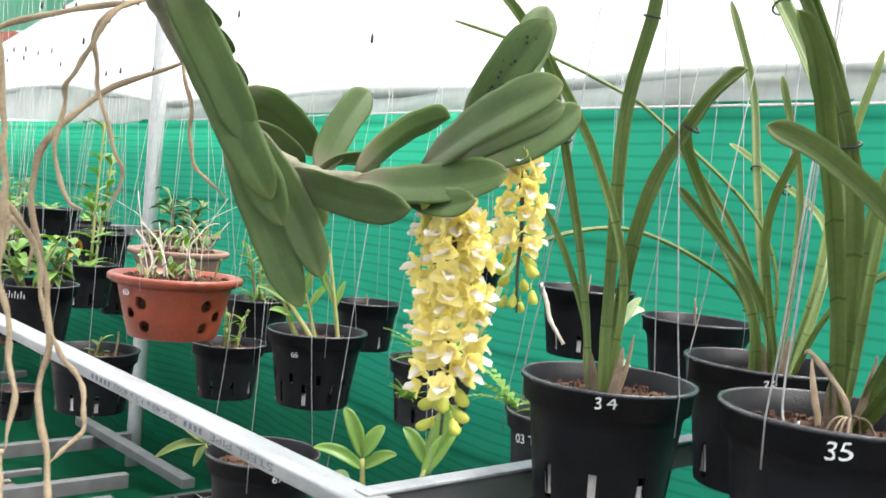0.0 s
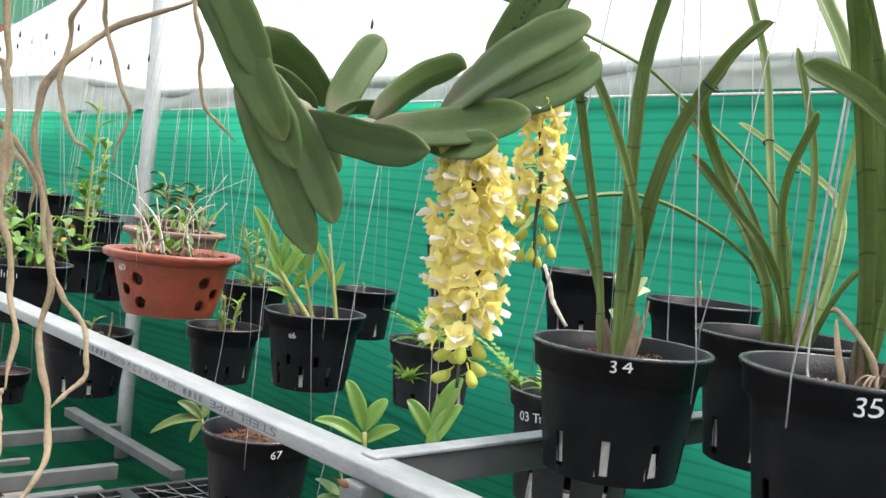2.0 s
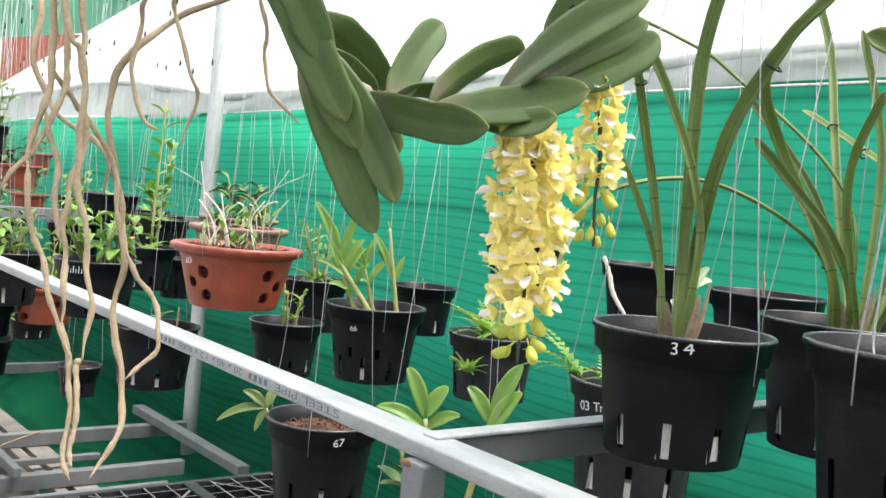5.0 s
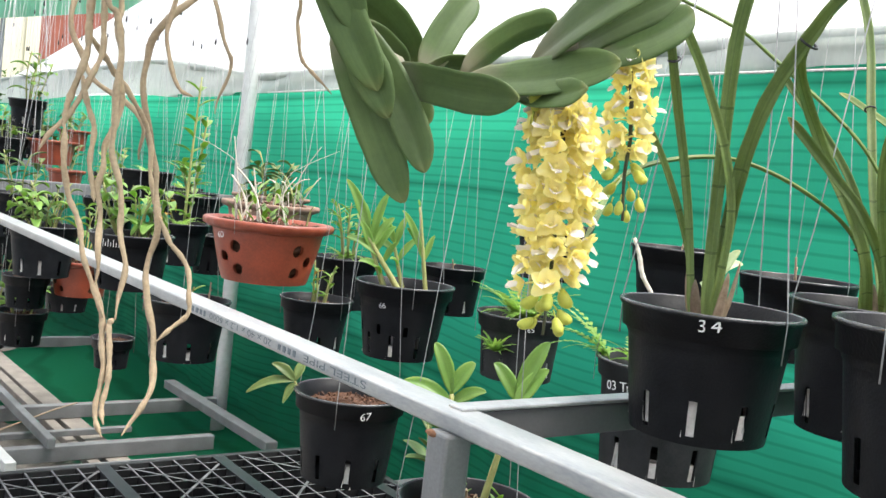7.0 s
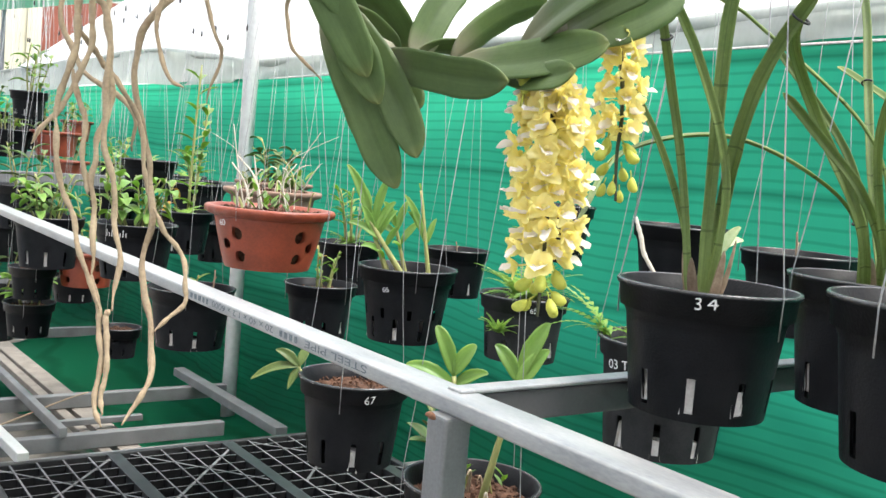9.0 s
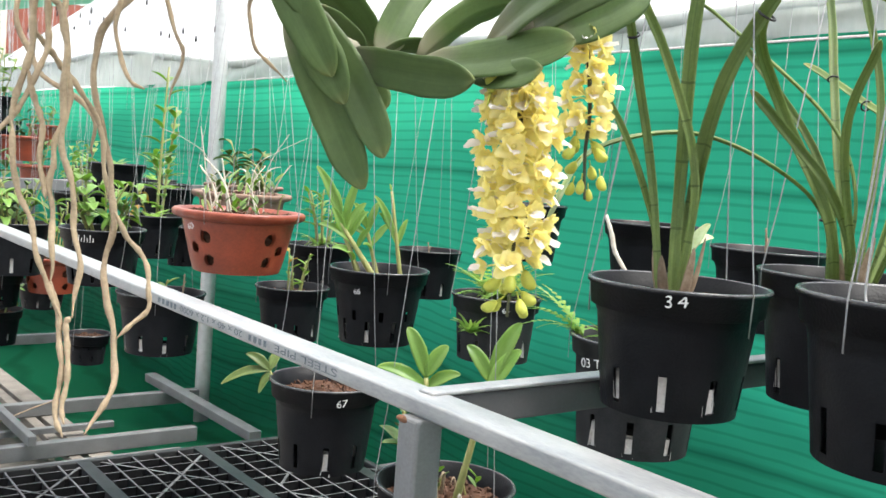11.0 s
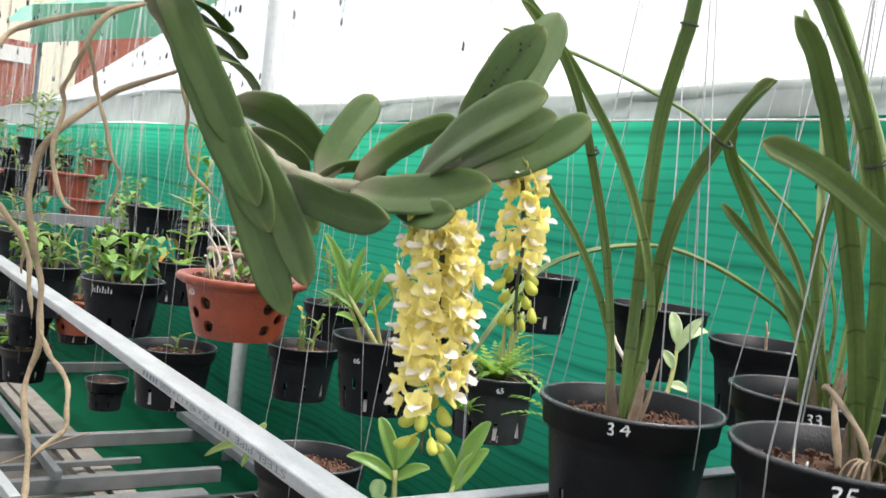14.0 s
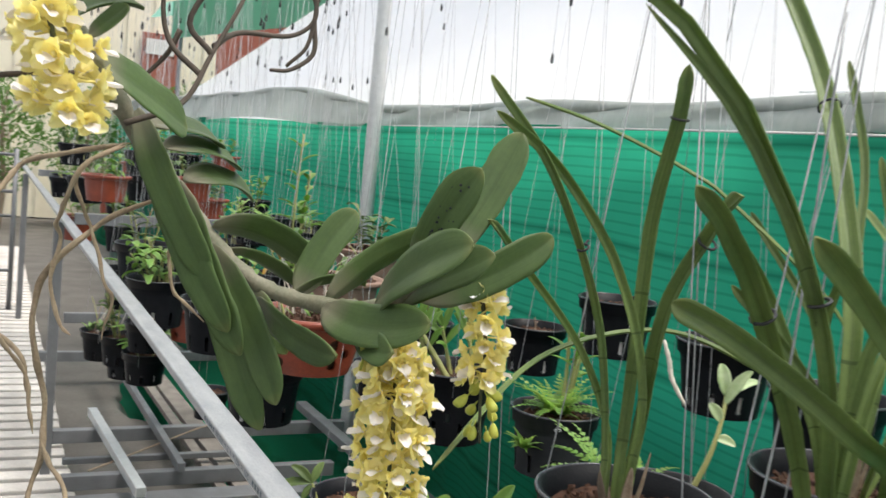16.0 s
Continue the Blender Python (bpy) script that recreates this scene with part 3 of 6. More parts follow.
    square_bar("plank", (1.10, 5.95, 0.152), (1.20, 3.4, 0.152), 0.09, 0.03, WOOD, root, "weathered grey wooden plank")
    square_bar("plank", (1.02, 5.95, 0.152), (1.10, 3.5, 0.152), 0.045, 0.03, WOOD, root, "narrow weathered wooden plank")
    return root


bench()


def post():
    root = thing("net_post", "tall grey galvanised pipe post at the net", "post", at=(1.90, 4.24, -0.02))
    part("shaft", tube(bmesh.new(), [(0, 0, 0.3 * k) for k in range(11)], 0.036, 16), ZINC, root)


post()


def pallet():
    root = thing("pallet", "black plastic pallet with open lattice deck", "pallet", at=(0, 0, 0))
    x0, x1, y0, y1, z = 0.44, 1.50, 1.15, 2.43, 0.535
    for lo, hi in (((x0, y0, z - 0.1), (x1, y0 + 0.02, z)), ((x0, y1 - 0.02, z - 0.1), (x1, y1, z)), ((x0, y0 + 0.02, z - 0.1), (x0 + 0.02, y1 - 0.02, z)), ((x1 - 0.02, y0 + 0.02, z - 0.1), (x1, y1 - 0.02, z))):
        part("edge", box(bmesh.new(), lo, hi, None, 0.003), PALLET, root, smooth=False)
    n, m = 16, 20
    for k in range(1, n):
        x = x0 + (x1 - x0) * k / n
        t = 0.0026 if k % 5 else 0.018
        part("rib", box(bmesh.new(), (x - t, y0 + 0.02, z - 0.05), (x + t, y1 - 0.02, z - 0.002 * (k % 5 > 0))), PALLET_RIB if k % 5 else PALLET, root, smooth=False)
    for k in range(1, m):
        y = y0 + (y1 - y0) * k / m
        t = 0.0022 if k % 10 else 0.02
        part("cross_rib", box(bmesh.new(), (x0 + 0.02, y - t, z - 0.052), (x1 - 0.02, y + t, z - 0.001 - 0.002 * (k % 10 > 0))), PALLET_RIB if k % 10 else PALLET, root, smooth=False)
    for i in range(3):
        for j in range(3):
            cx, cy = x0 + (x1 - x0) * (i + 0.5) / 3, y0 + (y1 - y0) * (j + 0.5) / 3
            for sgn in (1, -1):
                mm = Matrix.Translation((cx, cy, z)) @ pose(0, 0, 0, 0, 0, sgn * 50)
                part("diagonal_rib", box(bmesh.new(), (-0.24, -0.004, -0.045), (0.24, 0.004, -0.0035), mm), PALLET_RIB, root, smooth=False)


pallet()


# ---- pots ----
def clip(root, p):
    """The dark clip in which the wires of a pot meet, and the single wire above it."""
    p = Vector(p)
    part("clip", tube(bmesh.new(), [p + Vector((0, 0, z)) for z in (-0.012, -0.009, 0.0, 0.012, 0.016)], lambda s: (0.002, 0.0045, 0.005, 0.0035, 0.0015)[round(s * 4)], 7), TIE, root, "small dark clip")
    part("top_wire", tube(bmesh.new(), [p, Vector((p.x + 0.01, p.y + 0.005, ROOF_Z - root.matrix_world.translation.z))], 0.0006, 5), WIRE, root)


def lettering(root, text, size, radius, z, face, slope=0.0):
    """White handwriting on a pot's side, wrapped round its wall. face: the side that it is on, in degrees."""
    cu = bpy.data.curves.new("writing", "FONT")
    cu.body, cu.size, cu.align_x, cu.offset = text, size, "CENTER", 0.0
    ob = bpy.data.objects.new("writing", cu)
    scene.collection.objects.link(ob)
    me = bpy.data.meshes.new_from_object(ob.evaluated_get(bpy.context.evaluated_depsgraph_get()))
    bpy.data.objects.remove(ob)
    for v in me.vertices:
        r = radius + 0.0012 + slope * v.co.y
        a = radians(face) + v.co.x / radius + 0.025 * noise.noise(Vector((v.co.x * 90, v.co.y * 90, 2)))
        v.co = Vector((r * math.cos(a), r * math.sin(a), z + v.co.y + 0.1 * v.co.x))
    me.materials.append(PAINT)
    mark = new("painted_writing", me)
    mark.parent = root
    mark.matrix_parent_inverse = pose(0, 0, 0, 0, 0, -math.degrees(root.rotation_euler.z))
    return tagged(mark, "white hand-painted writing")


def strokes(root, count, size, radius, z, face):
    """Unreadable handwriting: short white bars on a pot's side."""
    bm = bmesh.new()
    for k in range(count):
        a0 = radians(face) + (k - count / 2) * size * 0.8 / radius
        for da, z0, z1 in ((0.0, 0.0, size), (0.4 * size / radius, 0.0, size * 0.6)):
            vs = [bm.verts.new(((radius + 0.0012) * math.cos(a0 + da + e * 0.1 * size / radius), (radius + 0.0012) * math.sin(a0 + da + e * 0.1 * size / radius), z + q)) for e, q in ((0, z0), (1, z0), (1, z1), (0, z1))]
            bm.faces.new(vs)
    mark = part("painted_writing", bm, PAINT, root, "white hand-painted strokes")
    mark.matrix_parent_inverse = pose(0, 0, 0, 0, 0, -math.degrees(root.rotation_euler.z))


def black_pot(at, top, low, high, turn=0.0, mat=None, slots=True, label="", group="hanging pots", wires=3, hook=2.08, soil=0.82, marks=None, foam=True, lean=None, wire=0.0006, upper=False):
    """A black nursery pot with a rolled rim, slots round its foot, potting husk and its hanging wires. top, low: radii; at: the centre of its rim."""
    root = thing("flower_pot", label or "black plastic orchid pot hanging on wires", "flower pot", group, (at[0], at[1], at[2] - high), turn=turn)
    mat = mat or PLASTIC
    sides = 54
    zs = [0.0, 0.009, 0.046 * high / 0.135, 0.064 * high / 0.135, 0.09 * high / 0.135, high - 0.028, high - 0.026, high - 0.004, high]

    def r_at(z):
        return low + (top - 0.006 - low) * z / high
    prof = [(r_at(z), z) for z in zs[:6]] + [(top - 0.003, high - 0.026), (top - 0.001, high - 0.006), (top + 0.002, high - 0.004), (top + 0.002, high), (top - 0.004, high), (top - 0.008, high - 0.03)] + [(r_at(z) - 0.003, z) for z in zs[4:0:-1]]
    rnd = random.Random(int(1000 * (at[0] + 3 * at[1])))

    def skip(k, j):
        return slots and k % 6 == 0 and (j in (1, 14)) or (upper and k % 6 == 3 and j in (2, 13))
    bm = bmesh.new()
    lathe(bm, prof, sides, skip)
    bm.faces.new([bm.verts.new((r_at(0.003) * math.cos(2 * math.pi * k / sides), r_at(0.003) * math.sin(2 * math.pi * k / sides), 0.003)) for k in range(sides)])
    part("pot_wall", bm, mat, root)
    bm = bmesh.new()
    tube(bm, [((top + 0.0005) * math.cos(2 * math.pi * k / 48), (top + 0.0005) * math.sin(2 * math.pi * k / 48), high - 0.001) for k in range(49)], 0.0022, 6, cap=False)
    part("rim", bm, PLASTIC_RIM, root, "worn greyish rim with highlights in its colour")
    # potting mix
    bm = bmesh.new()
    zs_ = high * soil
    rs = r_at(zs_) - 0.004
    rows = []
    for j in range(9):
        rows.append([bm.verts.new((rs * j / 8 * math.cos(2 * math.pi * k / 32), rs * j / 8 * math.sin(2 * math.pi * k / 32), zs_ + 0.005 * rnd.uniform(-1, 1) + 0.006 * (1 - j / 8))) for k in range(32)] if j else [bm.verts.new((0, 0, zs_ + 0.006))])
    for k in range(32):
        bm.faces.new((rows[0][0], rows[1][k], rows[1][(k + 1) % 32]))
        for j in range(1, 8):
            bm.faces.new((rows[j][k], rows[j + 1][k], rows[j + 1][(k + 1) % 32], rows[j][(k + 1) % 32]))
    for _ in range(170):
        a, q = rnd.uniform(0, 6.28), rs * math.sqrt(rnd.random()) * 0.92
        m = Matrix.Translation((q * math.cos(a), q * math.sin(a), zs_ + 0.006)) @ Euler((rnd.uniform(0, 3), rnd.uniform(0, 3), rnd.uniform(0, 3))).to_matrix().to_4x4()
        s = rnd.uniform(0.0012, 0.0044)
        box(bm, (-s, -s * 0.5, -s * 0.35), (s, s * 0.5, s * 0.35), m)
    part("potting_mix", bm, COIR, root, "brown coconut husk chips", smooth=False)
    if foam and slots:
        for k in range(0, 54, 6):
            if rnd.random() < 0.6:
                a = 2 * math.pi * (k + 0.5) / 54
                r = low - 0.003
                m = pose(r * math.cos(a), r * math.sin(a), 0, rnd.uniform(-8, 8), 0, math.degrees(a))
                bm = bmesh.new()
                foot = rnd.uniform(0.004, 0.018)
                box(bm, (-0.014, -0.0065, foot), (0.001, 0.0065, foot + rnd.uniform(0.016, 0.036)), m, 0.003)
                for v in bm.verts:
                    v.co += 0.0034 * noise.noise_vector(v.co * 190)
                part("foam_chip", bm, FOAM, root, "white foam chip behind a slot", smooth=False)
    # wires
    h = hook - (at[2] - high)
    lx, ly = lean or (0, 0)
    for k in range(wires):
        a = 2 * math.pi * k / wires + rnd.uniform(-0.3, 0.3)
        p = (top * math.cos(a), top * math.sin(a), high - 0.012)
        bm = bmesh.new()
        tube(bm, [(p[0] * 1.02, p[1] * 1.02, high - 0.04), (p[0] * 1.03, p[1] * 1.03, high), (p[0] * 0.9 + lx * 0.1, p[1] * 0.9 + ly * 0.1, high + 0.1 * (h - high)), (lx, ly, h)], wire, 5)
        part("hanging_wire", bm, WIRE, root, "thin grey hanging wire")
    clip(root, (lx, ly, h))
    return root


def clay_bowl(at, top, low, high, turn=0.0, mat=None, holes=True, label="terracotta orchid bowl with round side holes hanging on wires", hook=2.08, hang=True):
    """A terracotta bowl with a scalloped rim and two rows of round holes."""
    root = thing("terracotta_pot", label, "flower pot", "hanging pots", (at[0], at[1], at[2] - high), turn=turn)
    mat = mat or CLAY
    sides, rows_n = 96, 22
    hs = []
    for g in (-36, 36, -126, 126):
        a0 = radians(-115.5 - turn + g)
        hs += [(a0, high * 0.58, 0.0115), (a0 + 0.03, high * 0.22, 0.0105), (a0 + math.copysign(0.30, g), high * 0.40, 0.0095)]

    def r_at(z):
        return low + (top - 0.012 - low) * (z / high) ** 0.85
    for wall, thick in (("pot_wall", 0.0), ("inner_wall", 0.007)):
        bm = bmesh.new()
        zs = [high * 0.84 * j / rows_n for j in range(rows_n + 1)]
        rows = [[bm.verts.new(((r_at(z) - thick) * math.cos(2 * math.pi * k / sides), (r_at(z) - thick) * math.sin(2 * math.pi * k / sides), z)) for k in range(sides)] for z in zs]
        info = {}
        for j, z in enumerate(zs):
            for k in range(sides):
                info[rows[j][k]] = (2 * math.pi * k / sides, z)
        for j in range(rows_n):
            for k in range(sides):
                az, zz = 2 * math.pi * (k + 0.5) / sides, (zs[j] + zs[j + 1]) / 2
                hit = False
                for a, hz, hr in hs if holes else ():
                    da = (az - a + math.pi) % (2 * math.pi) - math.pi
                    if math.hypot(da * r_at(zz), zz - hz) < hr:
                        hit = True
                if not hit:
                    bm.faces.new((rows[j][k], rows[j][(k + 1) % sides], rows[j + 1][(k + 1) % sides], rows[j + 1][k]))
        for v, (az, z) in info.items():
            if not v.link_faces:
                continue
            for a, hz, hr in hs if holes else ():
                da = ((az - a + math.pi) % (2 * math.pi) - math.pi) * r_at(z)
                q = math.hypot(da, z - hz)
                if 1e-6 < q < hr * 1.25 and len(v.link_faces) < 4:
                    s = hr / q
                    nz, na = hz + (z - hz) * s, a + da * s / r_at(z)
                    v.co = Vector(((r_at(nz) - thick) * math.cos(na), (r_at(nz) - thick) * math.sin(na), nz))
        for v in [v for v in bm.verts if not v.link_faces]:
            bm.verts.remove(v)
        part(wall, bm, mat, root)
    bm = bmesh.new()
    prof = [(r_at(high * 0.84), high * 0.83), (top - 0.006, high * 0.86), (top, high * 0.9), (top + 0.003, high * 0.97), (top, high), (top - 0.012, high), (top - 0.02, high * 0.84)]
    lathe(bm, prof, sides)
    for v in bm.verts:
        a = math.atan2(v.co.y, v.co.x)
        if v.co.z < high * 0.93 and v.co.xy.length > top - 0.005:
            v.co.xy *= 1 + 0.02 * math.cos(a * 24)
    part("rim", bm, mat, root, "thick scalloped rim")
    bm = bmesh.new()
    bm.faces.new([bm.verts.new(((r_at(0) - 0.001) * math.cos(2 * math.pi * k / 48), (r_at(0) - 0.001) * math.sin(2 * math.pi * k / 48), 0.004)) for k in range(48)])
    part("pot_floor", bm, mat, root)
    bm = bmesh.new()
    lathe(bm, [(r_at(high * 0.84 * j / 12) - 0.011 - 0.002 * (j % 2), 0.006 + high * 0.82 * j / 12) for j in range(13)], 40)
    for v in bm.verts:
        v.co.xy *= 1 + 0.05 * noise.noise(v.co * 120)
    part("husk_filling", bm, COIR, root, "dark husk filling seen through the holes", smooth=False)
    rnd = random.Random(5)
    bm = bmesh.new()
    zs_ = high * 0.86
    bm.faces.new([bm.verts.new(((top - 0.02) * math.cos(2 * math.pi * k / 40), (top - 0.02) * math.sin(2 * math.pi * k / 40), zs_)) for k in range(40)])
    for _ in range(160):
        a, q = rnd.uniform(0, 6.28), (top - 0.025) * math.sqrt(rnd.random())
        m = Matrix.Translation((q * math.cos(a), q * math.sin(a), zs_ + 0.004)) @ Euler((rnd.uniform(0, 3), rnd.uniform(0, 3), rnd.uniform(0, 3))).to_matrix().to_4x4()
        s = rnd.uniform(0.004, 0.012)
        box(bm, (-s, -s * 0.4, -s * 0.35), (s, s * 0.4, s * 0.35), m)
    part("potting_mix", bm, COIR, root, "brown bark and husk chips", smooth=False)
    h = hook - (at[2] - high)
    for k in range(4 if hang else 0):
        a = 2 * math.pi * k / 4 + 0.4
        bm = bmesh.new()
        tube(bm, [(top * math.cos(a), top * math.sin(a), high * 0.8), (top * 1.02 * math.cos(a), top * 1.02 * math.sin(a), high), (0.004 * math.cos(a), 0.004 * math.sin(a), h)], 0.0006, 5)
        part("hanging_wire", bm, WIRE, root)
    if hang:
        clip(root, (0, 0, h))
    return root


pot_34 = black_pot((0.748, 0.4615, 1.304), 0.0885, 0.067, 0.127, 10, label="large black pot with painted number 34 hanging by the rail", wire=0.0008)
lettering(pot_34, "3 4", 0.0165, 0.0875, 0.112, -142, 0.15)
pot_33 = black_pot((1.022, 0.442, 1.312), 0.0965, 0.073, 0.150, 35, label="black pot with painted number 33 holding a strap-leaved orchid", wire=0.0008)
lettering(pot_33, "33", 0.017, 0.0955, 0.1305, -147, 0.15)
pot_35 = black_pot((0.735, 0.215, 1.326), 0.0905, 0.068, 0.135, 70, label="black pot with painted number 35 holding a tall orchid cane", wire=0.0008)
lettering(pot_35, "35", 0.021, 0.0895, 0.1145, -150, 0.15)
pot_67 = black_pot((0.737, 1.11, 1.060), 0.087, 0.066, 0.135, 0, label="black pot with painted number 67 under the rail")
part("wire_hook", tube(bmesh.new(), smooth_line([Vector(q) - Vector((0.735, 0.215, 1.191)) for q in ((0.715, 0.235, 1.75), (0.71, 0.239, 1.49), (0.694, 0.238, 1.349), (0.68, 0.228, 1.319), (0.672, 0.219, 1.31), (0.67, 0.213, 1.311), (0.672, 0.211, 1.324), (0.661, 0.209, 1.297))], 5), 0.001, 7), WIRE, pot_35, "bent white hanging wire with a hook").matrix_parent_inverse = pose(0, 0, 0, 0, 0, -70)
lettering(pot_67, "67", 0.017, 0.086, 0.112, -105, 0.15)
pot_66 = black_pot((1.05, 1.455, 1.188), 0.10, 0.072, 0.15, 20, label="black pot with painted number 66 and leafy canes", upper=True)
lettering(pot_66, "66", 0.015, 0.0965, 0.106, -148, 0.15)
black_pot((1.09, 1.89, 1.088), 0.088, 0.066, 0.13, 50, label="black pot with a small yellow-green seedling")
black_pot((0.802, 1.989, 1.064), 0.10, 0.076, 0.14, 15, label="wide black pot with a short leafy shoot")
black_pot((1.60, 2.03, 1.165), 0.092, 0.07, 0.135, 25)
pot_65 = black_pot((1.14, 1.19, 1.172), 0.083, 0.066, 0.12, 40, mat=DUSTY, label="dusty ribbed black pot with ferns and moss")
lettering(pot_65, "65", 0.014, 0.082, 0.098, -118, 0.15)
pot_fern = black_pot((1.05, 0.76, 1.176), 0.10, 0.08, 0.16, 15, mat=DUSTY, label="dusty black pot with white handwriting and a fern")
lettering(pot_fern, "03 Tr\u1eafng", 0.019, 0.0985, 0.124, -170, 0.15)
strokes(pot_fern, 1, 0.013, 0.0955, 0.098, -158)
black_pot((1.486, 1.504, 1.332), 0.09, 0.068, 0.13, 5)
black_pot((1.444, 1.09, 1.322), 0.095, 0.07, 0.135, 12, label="black pot with a bare dry stake")
black_pot((1.39, 0.79, 1.305), 0.095, 0.07, 0.135, 33, label="black pot with bare husk and a dry stub")
black_pot((0.74, 0.80, 0.992), 0.09, 0.068, 0.13, 28, label="black pot with a young leafy orchid beside the post")
bowl = clay_bowl((0.745, 1.475, 1.294), 0.118, 0.078, 0.112, 12)
lettering(bowl, "60", 0.016, 0.1065, 0.078, -165, 0.2)
clay_bowl((0.93, 1.86, 1.31), 0.11, 0.08, 0.10, 30, mat=CLAY_PALE, holes=False, label="weathered pale clay bowl with dry canes")
clay_bowl((0.925, 1.66, 0.625), 0.05, 0.034, 0.088, 0, holes=False, hang=False, label="small terracotta pot standing on the black pallet")


# ---- the flowering orchid in front ----
CAM_SIDE = Vector((-0.55, -0.8, 0.15)).normalized()


def bowed(a, b, bulge, steps=9):
    """A line from a to b that bows by the vector bulge."""
    a, b, bulge = Vector(a), Vector(b), Vector(bulge)
    return [a.lerp(b, k / steps) + bulge * (4 * (k / steps) * (1 - k / steps)) for k in range(steps + 1)]


def hanging_orchid():
    root = thing("hanging_orchid", "hanging orchid with thick green strap leaves along a drooping stem", "orchid", at=(0.284, 0.581, 1.64))
    inv = Matrix.Translation((-0.284, -0.581, -1.64))

    def loc(p):
        return inv @ Vector(p)
    stem = smooth_line([loc(p) for p in ((0.155, 0.50, 1.77), (0.20, 0.505, 1.71), (0.24, 0.535, 1.66), (0.275, 0.557, 1.61), (0.312, 0.555, 1.562), (0.345, 0.54, 1.52), (0.376, 0.526, 1.494), (0.408, 0.517, 1.483), (0.437, 0.482, 1.482), (0.455, 0.438, 1.490), (0.470, 0.408, 1.507), (0.482, 0.398, 1.53))], 8)
    part("stem", tube(bmesh.new(), stem, lambda s: 0.0076 + 0.0024 * ((s * 17) % 1.0) - 0.002 * s, 12), LEAF_BACK, root, "greyish sheathed stem")

    def leaf(foot, tip, width, face, bow, spotted=False):
        """A thick leaf from foot to tip. face: the way its upper side looks; bow: how it arches."""
        bm = bmesh.new()
        strap(bm, [loc(p) for p in bowed(foot, tip, bow, 14)], width, face, fold=0.24, thick=0.003, tip=0.24, base=0.70, cols=10, crease=1.0)
        blade = part("leaf", bm, LEAF, root)
        if spotted:
            rnd = random.Random(8)
            spots = bmesh.new()
            f = Vector(face).normalized()
            for _ in range(22):
                s = rnd.uniform(0.35, 0.85)
                p = loc(foot).lerp(loc(tip), s) + f * 0.0022 + Vector(bow) * (4 * s * (1 - s))
                side = (Vector(tip) - Vector(foot)).normalized().cross(f)
                p += side * rnd.gauss(0.0, 0.006) + f * 0.0006
                bmesh.ops.create_icosphere(spots, subdivisions=1, radius=rnd.uniform(0.0006, 0.0013), matrix=Matrix.Translation(p))
            part("leaf_spot", spots, TIE, blade, "dark speckles on the leaf")

    def aerial_root(thick, *bends):
        """A wavy pale root through its bends."""
        k = bends[0][0] * 70 + bends[-1][2] * 40
        line = [loc(p) + Vector((0.0035 * noise.noise(Vector(p) * 38), 0.0035 * noise.noise(Vector(p) * 42 + Vector((9, 0, 0))), 0)) for p in smooth_line(bends, 8)]
        part("aerial_root", tube(bmesh.new(), line, lambda s: 0.57 * thick * min(1.0, 0.35 + 9 * s, 0.3 + 7 * (1 - s)) * (1.05 - 0.25 * s + 0.13 * math.sin(s * 41 + k) + 0.07 * math.sin(s * 97 + 2 * k)), 8), ROOT, root, "pale brown aerial root")

    def old_root(*bends):
        part("old_root", tube(bmesh.new(), [loc(p) for p in smooth_line(bends, 6)], lambda s: 0.0026 - 0.0010 * s, 8), ROOT_DARK, root, "dark old root")

    # the rank of overlapping leaves that hangs towards the path
    leaf((0.270, 0.535, 1.632), (0.329, 0.482, 1.499), 0.030, (-0.78, -0.6, 0.25), (-0.008, -0.012, 0.004))
    leaf((0.284, 0.543, 1.612), (0.343, 0.476, 1.461), 0.032, (-0.78, -0.62, 0.2), (-0.008, -0.012, 0.0))
    leaf((0.308, 0.541, 1.575), (0.354, 0.474, 1.442), 0.032, (-0.78, -0.62, 0.15), (-0.004, -0.008, 0.0))
    leaf((0.335, 0.535, 1.525), (0.383, 0.460, 1.404), 0.029, (-0.65, -0.75, 0.1), (0.004, -0.008, 0.004))
    leaf((0.336, 0.540, 1.520), (0.376, 0.474, 1.379), 0.031, (-0.72, -0.68, 0.05), (-0.004, -0.004, 0.0))
    leaf((0.375, 0.528, 1.488), (0.392, 0.474, 1.443), 0.021, (-0.6, -0.75, 0.1), (0.0, -0.004, 0.0))
    # the rank on the far side
    leaf((0.339, 0.540, 1.540), (0.442, 0.579, 1.502), 0.035, (0.30, 0.72, 0.62), (0.0, 0.0, 0.012))
    leaf((0.350, 0.541, 1.520), (0.419, 0.557, 1.489), 0.023, (0.2, 0.45, 0.87), (0.0, 0.0, 0.006))
    leaf((0.318, 0.572, 1.575), (0.393, 0.633, 1.560), 0.037, (-0.36, -0.68, 0.64), (0.002, 0.0, 0.010))
    leaf((0.300, 0.575, 1.602), (0.378, 0.640, 1.588), 0.037, (-0.36, -0.68, 0.64), (0.004, 0.0, 0.008))
    leaf((0.286, 0.572, 1.620), (0.358, 0.630, 1.608), 0.036, (-0.36, -0.68, 0.64), (0.004, 0.0, 0.006))
    # the part of the stem that turns up again
    leaf((0.413, 0.521, 1.482), (0.464, 0.531, 1.562), 0.029, (-0.5, -0.85, -0.15), (-0.004, 0.0, 0.004))
    leaf((0.375, 0.512, 1.482), (0.403, 0.382, 1.463), 0.031, (-0.78, -0.2, -0.22), (-0.004, -0.006, -0.004))
